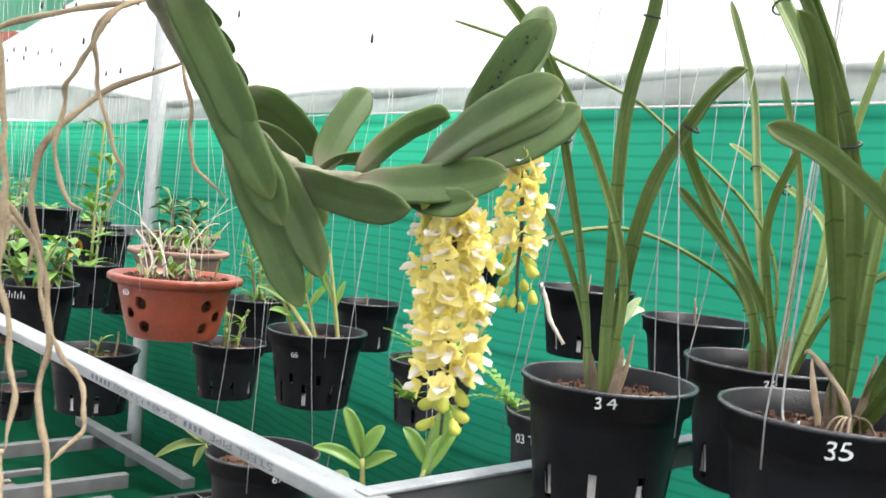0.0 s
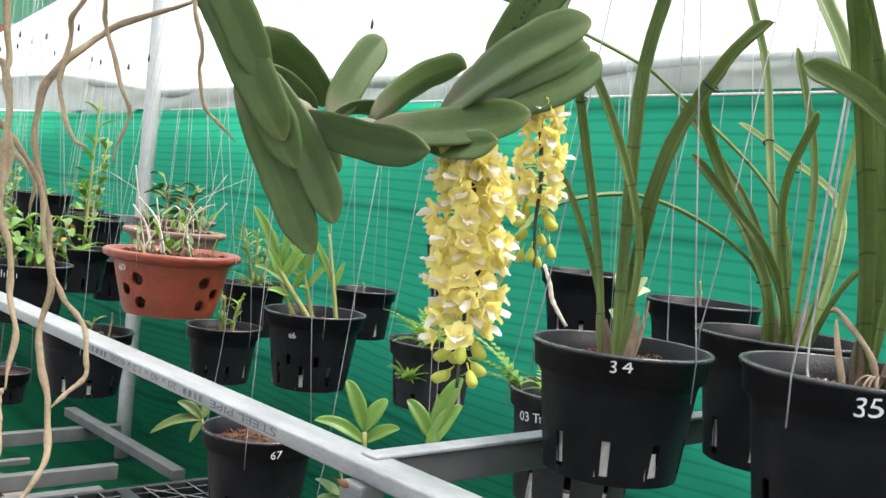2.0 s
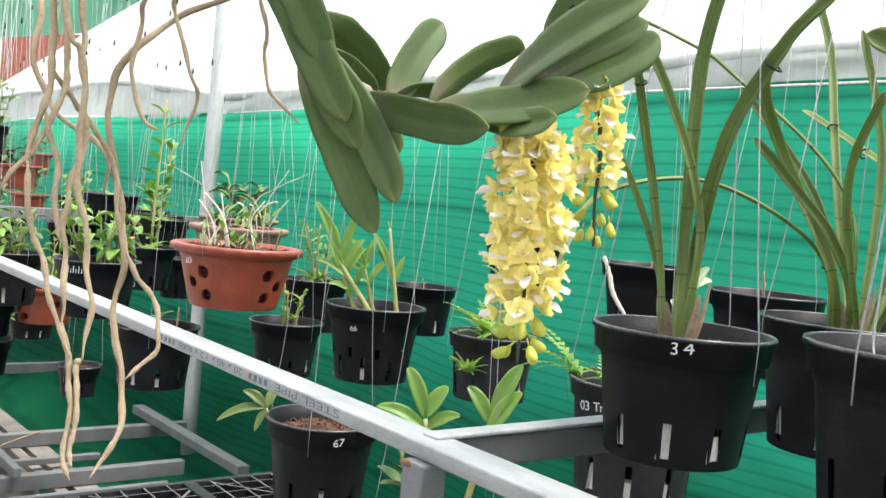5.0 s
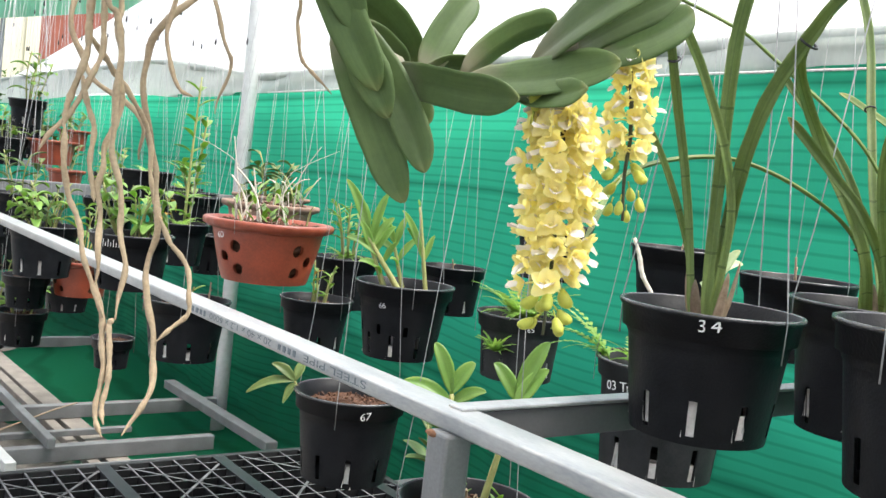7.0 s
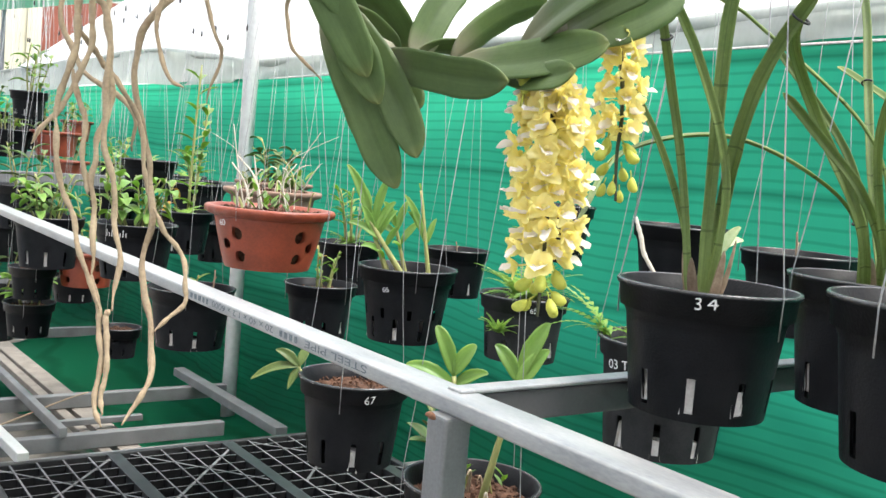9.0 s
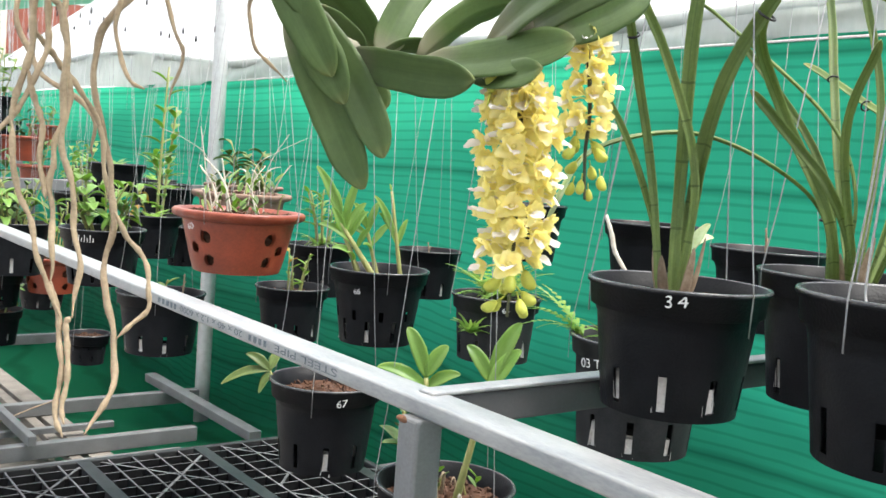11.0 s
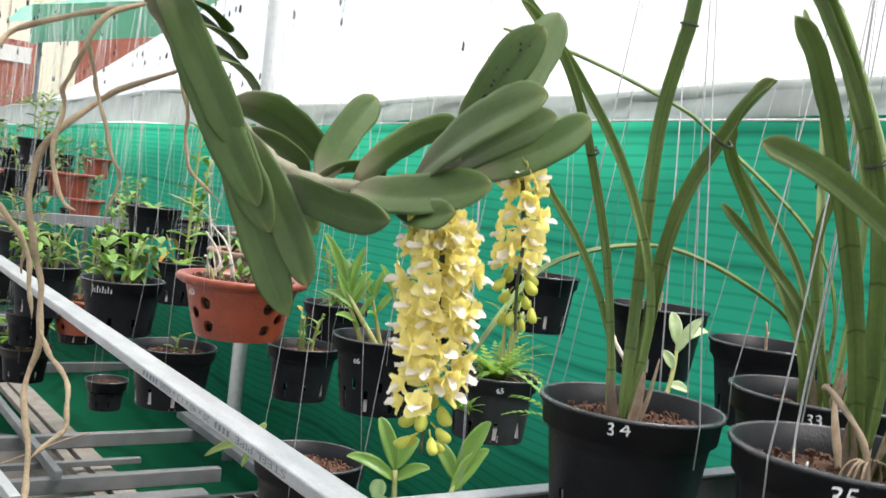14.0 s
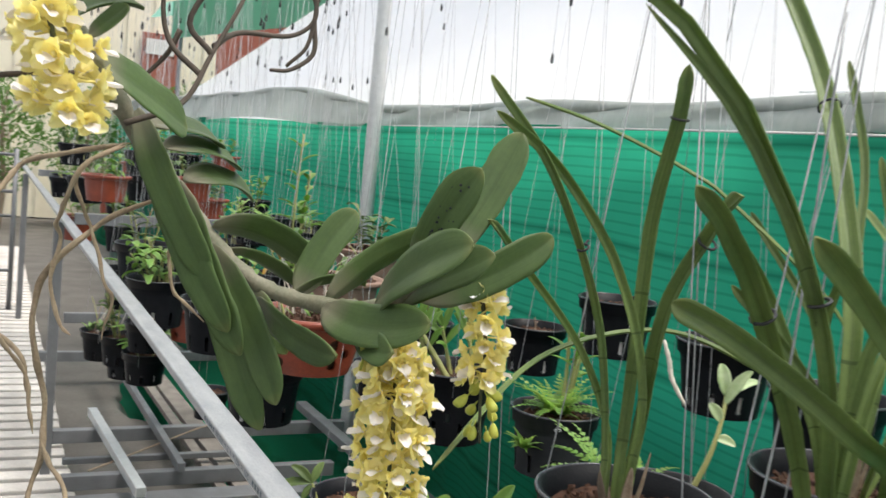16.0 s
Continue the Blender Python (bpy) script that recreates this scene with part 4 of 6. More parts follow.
    leaf((0.430, 0.492, 1.486), (0.524, 0.488, 1.546), 0.032, (0.25, 0.75, 0.65), (0.0, 0.0, 0.010))
    leaf((0.405, 0.518, 1.484), (0.476, 0.522, 1.496), 0.023, (0.2, 0.5, 0.85), (0.0, 0.0, 0.008))
    leaf((0.425, 0.482, 1.482), (0.459, 0.342, 1.496), 0.037, (-0.65, -0.55, 0.5), (-0.008, -0.010, -0.008))
    leaf((0.445, 0.445, 1.480), (0.432, 0.345, 1.474), 0.024, (-0.6, -0.5, 0.25), (-0.004, -0.004, -0.008))
    leaf((0.452, 0.432, 1.494), (0.467, 0.303, 1.560), 0.040, (-0.72, -0.45, 0.5), (-0.010, -0.008, 0.004))
    leaf((0.468, 0.418, 1.502), (0.500, 0.330, 1.550), 0.032, (-0.72, -0.5, 0.45), (-0.006, -0.006, 0.0))
    leaf((0.472, 0.402, 1.506), (0.588, 0.395, 1.561), 0.032, (-0.45, -0.85, -0.2), (0.0, -0.006, -0.006))
    leaf((0.474, 0.402, 1.525), (0.488, 0.342, 1.612), 0.033, (-0.78, -0.62, 0.0), (-0.006, 0.0, 0.0), spotted=True)
    leaf((0.495, 0.405, 1.535), (0.563, 0.419, 1.644), 0.032, (-0.6, -0.8, 0.1), (0.004, 0.0, 0.0))
    # higher up, by the mount
    leaf((0.225, 0.425, 1.661), (0.301, 0.490, 1.620), 0.037, (-0.5, -0.72, 0.48), (0.0, -0.002, 0.002))
    leaf((0.176, 0.483, 1.766), (0.274, 0.464, 1.726), 0.046, (-0.3, -0.4, -0.85), (0.0, 0.0, 0.006))
    leaf((0.135, 0.468, 1.744), (0.214, 0.46, 1.694), 0.042, (-0.3, -0.6, -0.7), (0.0, 0.0, 0.006))
    leaf((0.238, 0.531, 1.79), (0.302, 0.518, 1.765), 0.04, (-0.3, -0.4, -0.85), (0.0, 0.0, 0.006))
    leaf((0.125, 0.49, 1.775), (0.2, 0.478, 1.745), 0.044, (-0.3, -0.5, -0.8), (0.0, 0.0, 0.004))
    leaf((0.118, 0.5, 1.765), (0.112, 0.5, 1.695), 0.038, (-0.5, -0.8, 0.1), (-0.004, 0.0, 0.0))
    leaf((0.148, 0.468, 1.748), (0.138, 0.474, 1.684), 0.032, (-0.5, -0.8, 0.1), (-0.004, 0.0, 0.0))
    leaf((0.225, 0.475, 1.68), (0.25, 0.47, 1.706), 0.018, (-0.3, -0.6, 0.6), (0.0, 0.0, 0.0))
    leaf((0.206, 0.535, 1.69), (0.271, 0.548, 1.714), 0.032, (-0.2, -0.3, 0.9), (0.0, 0.0, 0.01))
    aerial_root(0.0048, (0.314, 0.575, 1.565), (0.260, 0.600, 1.535), (0.215, 0.590, 1.495), (0.202, 0.585, 1.456), (0.207, 0.578, 1.415), (0.213, 0.575, 1.385), (0.215, 0.563, 1.350), (0.208, 0.553, 1.320), (0.204, 0.540, 1.288), (0.206, 0.528, 1.265), (0.206, 0.517, 1.242), (0.203, 0.508, 1.228), (0.192, 0.501, 1.216), (0.178, 0.495, 1.202))
    aerial_root(0.0036, (0.213, 0.555, 1.350), (0.218, 0.548, 1.334), (0.227, 0.540, 1.323), (0.231, 0.534, 1.311), (0.232, 0.528, 1.294), (0.230, 0.524, 1.280), (0.218, 0.523, 1.270), (0.207, 0.522, 1.261))
    aerial_root(0.0036, (0.262, 0.535, 1.602), (0.230, 0.521, 1.584), (0.219, 0.537, 1.556), (0.215, 0.559, 1.536), (0.220, 0.578, 1.518), (0.215, 0.573, 1.477), (0.222, 0.566, 1.448), (0.230, 0.556, 1.441))
    aerial_root(0.0032, (0.262, 0.545, 1.604), (0.236, 0.538, 1.586), (0.228, 0.548, 1.568), (0.236, 0.559, 1.545), (0.243, 0.572, 1.528), (0.256, 0.561, 1.484), (0.261, 0.566, 1.469), (0.257, 0.577, 1.432))
    aerial_root(0.003, (0.300, 0.548, 1.575), (0.296, 0.540, 1.552), (0.303, 0.539, 1.523), (0.304, 0.541, 1.508), (0.309, 0.540, 1.484), (0.316, 0.539, 1.474), (0.333, 0.534, 1.458))
    aerial_root(0.0046, (0.112, 0.552, 1.700), (0.135, 0.535, 1.600), (0.145, 0.532, 1.500), (0.147, 0.531, 1.478), (0.145, 0.531, 1.458), (0.140, 0.530, 1.435), (0.135, 0.529, 1.419), (0.131, 0.527, 1.407))
    aerial_root(0.0036, (0.132, 0.527, 1.409), (0.136, 0.523, 1.384), (0.139, 0.519, 1.362), (0.143, 0.514, 1.347), (0.148, 0.508, 1.325), (0.155, 0.501, 1.303), (0.159, 0.494, 1.284))
    aerial_root(0.004, (0.120, 0.548, 1.710), (0.142, 0.530, 1.600), (0.151, 0.525, 1.501), (0.154, 0.526, 1.478), (0.153, 0.526, 1.461), (0.148, 0.527, 1.439), (0.139, 0.529, 1.419), (0.125, 0.530, 1.404), (0.119, 0.530, 1.390))
    aerial_root(0.0036, (0.147, 0.535, 1.474), (0.157, 0.538, 1.460), (0.166, 0.541, 1.450), (0.177, 0.542, 1.441), (0.191, 0.544, 1.423), (0.199, 0.546, 1.405), (0.203, 0.549, 1.380), (0.207, 0.551, 1.359))
    aerial_root(0.0042, (0.125, 0.556, 1.715), (0.150, 0.535, 1.600), (0.163, 0.527, 1.503), (0.163, 0.527, 1.484), (0.165, 0.527, 1.465), (0.166, 0.526, 1.446), (0.169, 0.524, 1.430), (0.166, 0.523, 1.414), (0.161, 0.522, 1.398), (0.161, 0.520, 1.383), (0.156, 0.518, 1.369), (0.158, 0.515, 1.351), (0.159, 0.510, 1.332), (0.159, 0.507, 1.317), (0.157, 0.503, 1.306))
    aerial_root(0.004, (0.115, 0.545, 1.700), (0.138, 0.530, 1.590), (0.150, 0.515, 1.500), (0.157, 0.514, 1.486), (0.160, 0.514, 1.467), (0.161, 0.514, 1.444), (0.162, 0.513, 1.418), (0.163, 0.512, 1.395), (0.167, 0.509, 1.376), (0.169, 0.506, 1.357), (0.170, 0.503, 1.341), (0.171, 0.498, 1.319), (0.170, 0.495, 1.300), (0.167, 0.491, 1.283))
    aerial_root(0.0036, (0.144, 0.528, 1.443), (0.148, 0.526, 1.424), (0.151, 0.523, 1.409), (0.151, 0.521, 1.390), (0.153, 0.518, 1.370), (0.153, 0.515, 1.359))
    aerial_root(0.0038, (0.157, 0.503, 1.306), (0.159, 0.498, 1.289), (0.160, 0.493, 1.273), (0.161, 0.487, 1.255), (0.159, 0.482, 1.237), (0.157, 0.476, 1.219), (0.158, 0.471, 1.209))
    aerial_root(0.0036, (0.166, 0.492, 1.284), (0.163, 0.491, 1.279), (0.164, 0.487, 1.266), (0.163, 0.481, 1.244), (0.161, 0.476, 1.227), (0.160, 0.472, 1.217))
    aerial_root(0.0042, (0.268, 0.556, 1.604), (0.225, 0.590, 1.592), (0.196, 0.640, 1.580), (0.178, 0.640, 1.563), (0.158, 0.615, 1.525), (0.153, 0.603, 1.479), (0.165, 0.585, 1.448), (0.193, 0.560, 1.421), (0.200, 0.570, 1.390))
    old_root((0.255, 0.49, 1.62), (0.3, 0.509, 1.641), (0.323, 0.522, 1.683), (0.352, 0.54, 1.739), (0.37, 0.55, 1.8))
    old_root((0.325, 0.525, 1.69), (0.352, 0.554, 1.707), (0.4, 0.571, 1.712), (0.423, 0.574, 1.729), (0.418, 0.572, 1.753), (0.38, 0.57, 1.79))
    old_root((0.315, 0.52, 1.665), (0.29, 0.53, 1.69), (0.285, 0.54, 1.73), (0.3, 0.55, 1.78))
    old_root((0.423, 0.574, 1.729), (0.425, 0.575, 1.7), (0.405, 0.575, 1.683), (0.385, 0.57, 1.68))
    old_root((0.12, 0.46, 1.635), (0.17, 0.45, 1.645), (0.215, 0.45, 1.652))
    old_root((0.11, 0.528, 1.64), (0.134, 0.526, 1.663), (0.149, 0.524, 1.683), (0.164, 0.52, 1.713), (0.173, 0.517, 1.741), (0.177, 0.513, 1.8))
    old_root((0.1, 0.49, 1.727), (0.144, 0.487, 1.724), (0.177, 0.483, 1.733), (0.205, 0.479, 1.755), (0.22, 0.49, 1.8))
    old_root((0.113, 0.541, 1.8), (0.12, 0.545, 1.717), (0.124, 0.546, 1.68), (0.118, 0.54, 1.62))
    old_root((0.1, 0.541, 1.8), (0.106, 0.535, 1.727), (0.112, 0.536, 1.69), (0.1, 0.53, 1.64))
    old_root((0.128, 0.527, 1.658), (0.138, 0.526, 1.631), (0.132, 0.525, 1.594), (0.128, 0.521, 1.543))
    old_root((0.323, 0.522, 1.683), (0.305, 0.525, 1.712), (0.35, 0.508, 1.772), (0.396, 0.497, 1.76), (0.398, 0.5, 1.704), (0.382, 0.508, 1.68))
    old_root((0.298, 0.53, 1.7), (0.29, 0.535, 1.68), (0.272, 0.54, 1.658))
    bm = bmesh.new()
    bmesh.ops.create_icosphere(bm, subdivisions=4, radius=1.0)
    for v in bm.verts:
        lump = 1 + 0.28 * noise.noise(v.co * 2.4) + 0.12 * noise.noise(v.co * 8)
        v.co = loc((0.108, 0.575, 1.752)) + Vector((v.co.x * 0.042, v.co.y * 0.035, v.co.z * 0.062)) * lump
    part("husk_mount", bm, COIR, root, "dark brown fibrous husk mount")
    part("hanging_wire", tube(bmesh.new(), [loc((0.25, 0.61, 1.78)), loc((0.25, 0.61, ROOF_Z))], 0.001, 5), WIRE, root)
    return root


hanging_orchid()


def petal(bm, root, way, face, length, width, cup, curl, rows=5, cols=4, point=0.9):
    """An oval petal from root along way, its inside looking along face, cupped across and curled along."""
    way, face = Vector(way).normalized(), Vector(face)
    face = (face - face.dot(way) * way).normalized()
    side = way.cross(face)
    grid = []
    for j in range(rows + 1):
        s = j / rows
        w = width * (math.sin(math.pi * min(1.0, 0.12 + 0.88 * s) ** point) ** 0.5 if s < 1 else 0.3) * 0.5 + 0.0003
        row = []
        for c in range(cols + 1):
            u = 2 * c / cols - 1
            ruffle = 0.24 * length * s * noise.noise(Vector((root[0] * 900 + u * 2.2, way.y * 9 + s * 3, way.z * 7)))
            row.append(bm.verts.new(Vector(root) + way * (length * s) + side * (u * w) + face * (cup * u * u * w + curl * s * s * length + ruffle)))
        grid.append(row)
    for j in range(rows):
        for c in range(cols):
            bm.faces.new((grid[j][c], grid[j][c + 1], grid[j + 1][c + 1], grid[j + 1][c]))


def blossom_meshes(seed):
    """One blossom, looking along +x with z up: five yellow petals; and its white lip."""
    rnd = random.Random(seed)
    bm = bmesh.new()
    for ang, ln, wd, fwd in ((90, 0.0104, 0.0104, 0.95), (30, 0.0098, 0.0092, 0.75), (150, 0.0098, 0.0092, 0.75), (-32, 0.0110, 0.0096, 0.45), (212, 0.0110, 0.0096, 0.45)):
        a = radians(ang + rnd.uniform(-10, 10))
        petal(bm, (0.0005, 0.001 * math.cos(a), 0.001 * math.sin(a)), (fwd + rnd.uniform(-0.15, 0.25), math.cos(a), math.sin(a)), (1, 0, 0), ln * rnd.uniform(0.9, 1.1), wd, 0.5, rnd.uniform(-0.3, 0.4), point=0.75)
    tube(bm, [(-0.016, 0, -0.002), (-0.008, 0, 0.0005), (0, 0, 0)], 0.0008, 5)
    bmesh.ops.create_icosphere(bm, subdivisions=1, radius=0.0018, matrix=Matrix.Translation((0.002, 0, 0.001)))
    me = bpy.data.meshes.new("flower")
    bm.to_mesh(me)
    bm.free()
    me.materials.append(PETAL)
    lip = bmesh.new()
    petal(lip, (0.0015, 0, -0.0012), (0.95, rnd.uniform(-0.15, 0.15), -0.25 + rnd.uniform(-0.15, 0.15)), (-0.2, 0, 1), 0.0128, 0.0086, 0.5, 0.10, point=1.35)
    petal(lip, (0.001, 0.001, -0.001), (0.6, 0.8, 0.1), (0.4, -0.4, 0.8), 0.0052, 0.0045, 0.3, 0.2, 3, 2)
    petal(lip, (0.001, -0.001, -0.001), (0.6, -0.8, 0.1), (0.4, 0.4, 0.8), 0.0052, 0.0045, 0.3, 0.2, 3, 2)
    ml = bpy.data.meshes.new("lip")
    lip.to_mesh(ml)
    lip.free()
    ml.materials.append(LIP)
    for m in (me, ml):
        for p in m.polygons:
            p.use_smooth = True
    return me, ml


BLOSSOMS = [blossom_meshes(k) for k in range(5)]


def bud_mesh():
    bm = bmesh.new()
    bmesh.ops.create_uvsphere(bm, u_segments=10, v_segments=7, radius=1.0)
    for v in bm.verts:
        v.co = Vector((v.co.x * 0.0088 + 0.004, v.co.y * (0.0050 + 0.0012 * v.co.x), v.co.z * (0.0052 + 0.0012 * v.co.x) + 0.0016 * v.co.x ** 2))
    tube(bm, [(-0.012, 0, 0.002), (-0.004, 0, 0.001)], 0.0008, 5)
    me = bpy.data.meshes.new("bud")
    bm.to_mesh(me)
    bm.free()
    me.materials.append(BUD)
    for p in me.polygons:
        p.use_smooth = True
    return me


BUD_MESH = bud_mesh()


def flower_spike(line, count, radius, seed, label, buds=0.18, size=1.0, narrow=0.75, top_bud=True, bare=0.0):
    """A hanging raceme: stalk, blossoms all round, buds towards its lower end."""
    top = Vector(line[0])
    root = thing("flower_spike", label, "flower spike", "orchid flower spikes", top)
    axis = smooth_line([Vector(p) - top for p in line], 10)
    part("stalk", tube(bmesh.new(), axis, lambda s: 0.0026 - 0.0014 * s, 8), PEDUNCLE, root, "dark green flower stalk")
    rnd = random.Random(seed)
    n = len(axis) - 1
    for k in range(count):
        s = bare + (1 - bare) * (k + 0.5) / count
        p = axis[min(n, int(s * n))].lerp(axis[min(n, int(s * n) + 1)], s * n - int(s * n))
        a = 2.39996 * k + rnd.uniform(-0.25, 0.25)
        grow = min(1.0, 0.30 + (s - bare) * 2.4) * (1 - (1 - narrow) * s)
        r = radius * grow * (rnd.uniform(0.45, 0.65) if k % 3 == 2 else rnd.uniform(0.85, 1.1))
        out = Vector((math.cos(a), math.sin(a), rnd.uniform(-0.3, 0.2))).normalized()
        turn = Euler((rnd.uniform(-0.5, 0.5), rnd.uniform(-0.3, 0.4), a + rnd.uniform(-0.4, 0.4)), "XYZ").to_matrix().to_4x4()
        if s > 1 - buds:
            if k % 2:
                continue
            e = (s - 1 + buds) / buds
            m = Matrix.Translation(p + out * rnd.uniform(0.008, 0.016)) @ Euler((0, rnd.uniform(0.5, 1.3), a)).to_matrix().to_4x4() @ Matrix.Scale((0.92 - 0.3 * e) * size, 4)
            shared("bud", BUD_MESH, root, m, "closed yellow-green bud")
            continue
        me, ml = BLOSSOMS[rnd.randrange(5)]
        fl = shared("flower", me, root, Matrix.Translation(p + out * r) @ turn @ Matrix.Scale(size * rnd.uniform(0.9, 1.12), 4), "pale yellow blossom")
        shared("lip", ml, fl, Matrix.Identity(4), "white lip")
    if top_bud:
        shared("bud", BUD_MESH, root, Matrix.Translation(axis[11] + Vector((-0.022, 0.006, 0.004))) @ Euler((0.2, -1.35, 0.4)).to_matrix().to_4x4() @ Matrix.Scale(1.25, 4), "large closed yellow bud")
    return root


flower_spike(((0.452, 0.420, 1.484), (0.455, 0.394, 1.462), (0.458, 0.391, 1.415), (0.456, 0.386, 1.355), (0.450, 0.380, 1.293)), 112, 0.0262, 3, "dense hanging spike of pale yellow flowers with white lips", buds=0.16, size=1.12, bare=0.13)
flower_spike(((0.480, 0.405, 1.512), (0.512, 0.410, 1.522), (0.532, 0.405, 1.508), (0.541, 0.403, 1.456), (0.541, 0.404, 1.420), (0.544, 0.403, 1.383)), 52, 0.0160, 11, "smaller yellow and white flower spike with green buds", buds=0.30, size=1.05, top_bud=False, bare=0.26)
flower_spike(((0.188, 0.445, 1.745), (0.192, 0.434, 1.705), (0.197, 0.428, 1.677), (0.206, 0.421, 1.645), (0.211, 0.419, 1.622)), 32, 0.028, 23, "yellow and white flower spike high on the hanging orchid", buds=0.0, size=1.18, top_bud=False, bare=0.3)


# ---- strap-leaved orchids in the pots by the rail ----
def strap_orchid(label, at):
    """An orchid of long channelled leaves, with dry sheaths round its foot."""
    root = thing("strap_orchid", label, "orchid", "strap-leaved orchids", at)
    for k in range(5):
        a = 1.15 * k + 3.3
        q = Vector((0.013 * math.cos(a), 0.013 * math.sin(a), 0.0))
        bm = bmesh.new()
        strap(bm, [q + Vector((0, 0, -0.012)), q * 1.1 + Vector((0, 0, 0.012)), q * 1.5 + Vector((0, 0, 0.03)), q * 2.1 + Vector((0, 0, 0.05 + 0.01 * (k % 3)))], 0.012, q, fold=0.5, thick=0.0012, tip=0.5, base=0.9, cols=4)
        part("dry_sheath", bm, DRY, root, "dry brown leaf sheath")
    return root


def strap_leaf(plant, width, face, *bends, tip=0.06, ties=()):
    """One long leaf of a strap orchid through its bends; ties: shares of its length with a black twist tie."""
    base = plant.matrix_world.translation
    line = [p - base for p in smooth_line(bends, 9)]
    bm = bmesh.new()
    strap(bm, line, width * 0.52, face, fold=0.85, thick=0.003, tip=tip, base=0.72, cols=6)
    part("leaf", bm, STRAP, plant)
    for s in ties:
        i = int(s * (len(line) - 1))
        p, d = line[i], (line[min(i + 1, len(line) - 1)] - line[i - 1]).normalized()
        a = d.orthogonal().normalized()
        b = d.cross(a)
        ring = [p + (width * 0.31) * (math.cos(q * math.pi / 6) * a + math.sin(q * math.pi / 6) * b) for q in range(13)]
        part("tie", tube(bmesh.new(), ring + [ring[-1] + Vector((0.006, 0.003, 0.004))], 0.0013, 6), TIE, plant, "black twist tie")


CS = (-0.75, -0.65, 0.1)
orchid_34 = strap_orchid("orchid with long upright channelled leaves and black ties", (0.735, 0.458, 1.282))
strap_leaf(orchid_34, 0.018, (-0.9, -0.4, 0.1), (0.728, 0.466, 1.278), (0.736, 0.492, 1.383), (0.722, 0.509, 1.487), (0.645, 0.490, 1.612), (0.588, 0.532, 1.700), ties=(0.62,))
strap_leaf(orchid_34, 0.019, (-0.5, -0.85, 0.1), (0.740, 0.460, 1.278), (0.751, 0.458, 1.406), (0.727, 0.487, 1.523), (0.657, 0.500, 1.615), (0.572, 0.484, 1.664))
strap_leaf(orchid_34, 0.027, (-0.7, -0.7, 0.0), (0.731, 0.456, 1.278), (0.749, 0.474, 1.430), (0.756, 0.480, 1.576), (0.755, 0.456, 1.676), (0.753, 0.449, 1.727), tip=0.1, ties=(0.76,))
strap_leaf(orchid_34, 0.029, (-0.85, -0.4, 0.3), (0.740, 0.452, 1.278), (0.761, 0.463, 1.389), (0.749, 0.431, 1.498), (0.752, 0.383, 1.578), (0.713, 0.314, 1.610), ties=(0.70,))
strap_leaf(orchid_34, 0.015, (-0.3, -0.9, 0.2), (0.722, 0.462, 1.278), (0.744, 0.498, 1.354), (0.706, 0.512, 1.443), (0.619, 0.503, 1.530), (0.525, 0.391, 1.572))
orchid_33 = strap_orchid("orchid with a fan of long arching green leaves", (1.022, 0.44, 1.288))
strap_leaf(orchid_33, 0.022, CS, (1.015, 0.440, 1.280), (1.005, 0.432, 1.345), (0.962, 0.440, 1.410), (0.940, 0.468, 1.452), (0.886, 0.500, 1.512))
strap_leaf(orchid_33, 0.026, CS, (1.000, 0.440, 1.280), (0.965, 0.438, 1.376), (0.945, 0.495, 1.490), (0.880, 0.490, 1.560), (0.815, 0.440, 1.590))
strap_leaf(orchid_33, 0.021, CS, (1.020, 0.430, 1.280), (1.065, 0.492, 1.437), (1.114, 0.540, 1.551), (1.157, 0.585, 1.664), (1.168, 0.641, 1.794), ties=(0.52,))
strap_leaf(orchid_33, 0.023, (-0.6, -0.5, 0.6), (1.030, 0.420, 1.280), (1.108, 0.429, 1.402), (1.191, 0.478, 1.482), (1.257, 0.592, 1.543), (1.318, 0.716, 1.603), ties=(0.7,))
strap_leaf(orchid_33, 0.011, (-0.2, -0.3, 0.95), (1.000, 0.450, 1.280), (0.985, 0.455, 1.375), (0.900, 0.472, 1.429), (0.811, 0.518, 1.457), (0.670, 0.520, 1.428), (0.502, 0.402, 1.363), ties=(0.2,))
strap_leaf(orchid_33, 0.018, CS, (1.033, 0.452, 1.280), (1.042, 0.504, 1.443), (0.997, 0.602, 1.588))
strap_leaf(orchid_33, 0.02, CS, (1.044, 0.430, 1.280), (1.106, 0.435, 1.416), (1.158, 0.447, 1.549), (1.206, 0.429, 1.717))
strap_leaf(orchid_33, 0.017, (-0.5, -0.4, 0.8), (1.021, 0.414, 1.280), (0.970, 0.342, 1.388), (0.951, 0.261, 1.447))
strap_leaf(orchid_33, 0.018, CS, (1.035, 0.435, 1.280), (1.087, 0.458, 1.506), (1.081, 0.497, 1.667))
strap_leaf(orchid_33, 0.018, CS, (1.014, 0.419, 1.280), (0.935, 0.411, 1.461), (0.898, 0.362, 1.560))
strap_leaf(orchid_33, 0.01, (-0.2, -0.4, 0.9), (1.044, 0.462, 1.280), (1.060, 0.462, 1.398), (1.030, 0.490, 1.491), (0.951, 0.582, 1.594), (0.914, 0.617, 1.626), (0.842, 0.707, 1.674), (0.772, 0.782, 1.703))
orchid_35 = strap_orchid("tall orchid cane with thick stem-clasping leaves and ties", (0.742, 0.214, 1.305))
strap_leaf(orchid_35, 0.027, CS, (0.740, 0.214, 1.3), (0.692, 0.203, 1.428), (0.628, 0.190, 1.534), (0.580, 0.180, 1.590), (0.548, 0.177, 1.616), tip=0.08, ties=(0.52,))
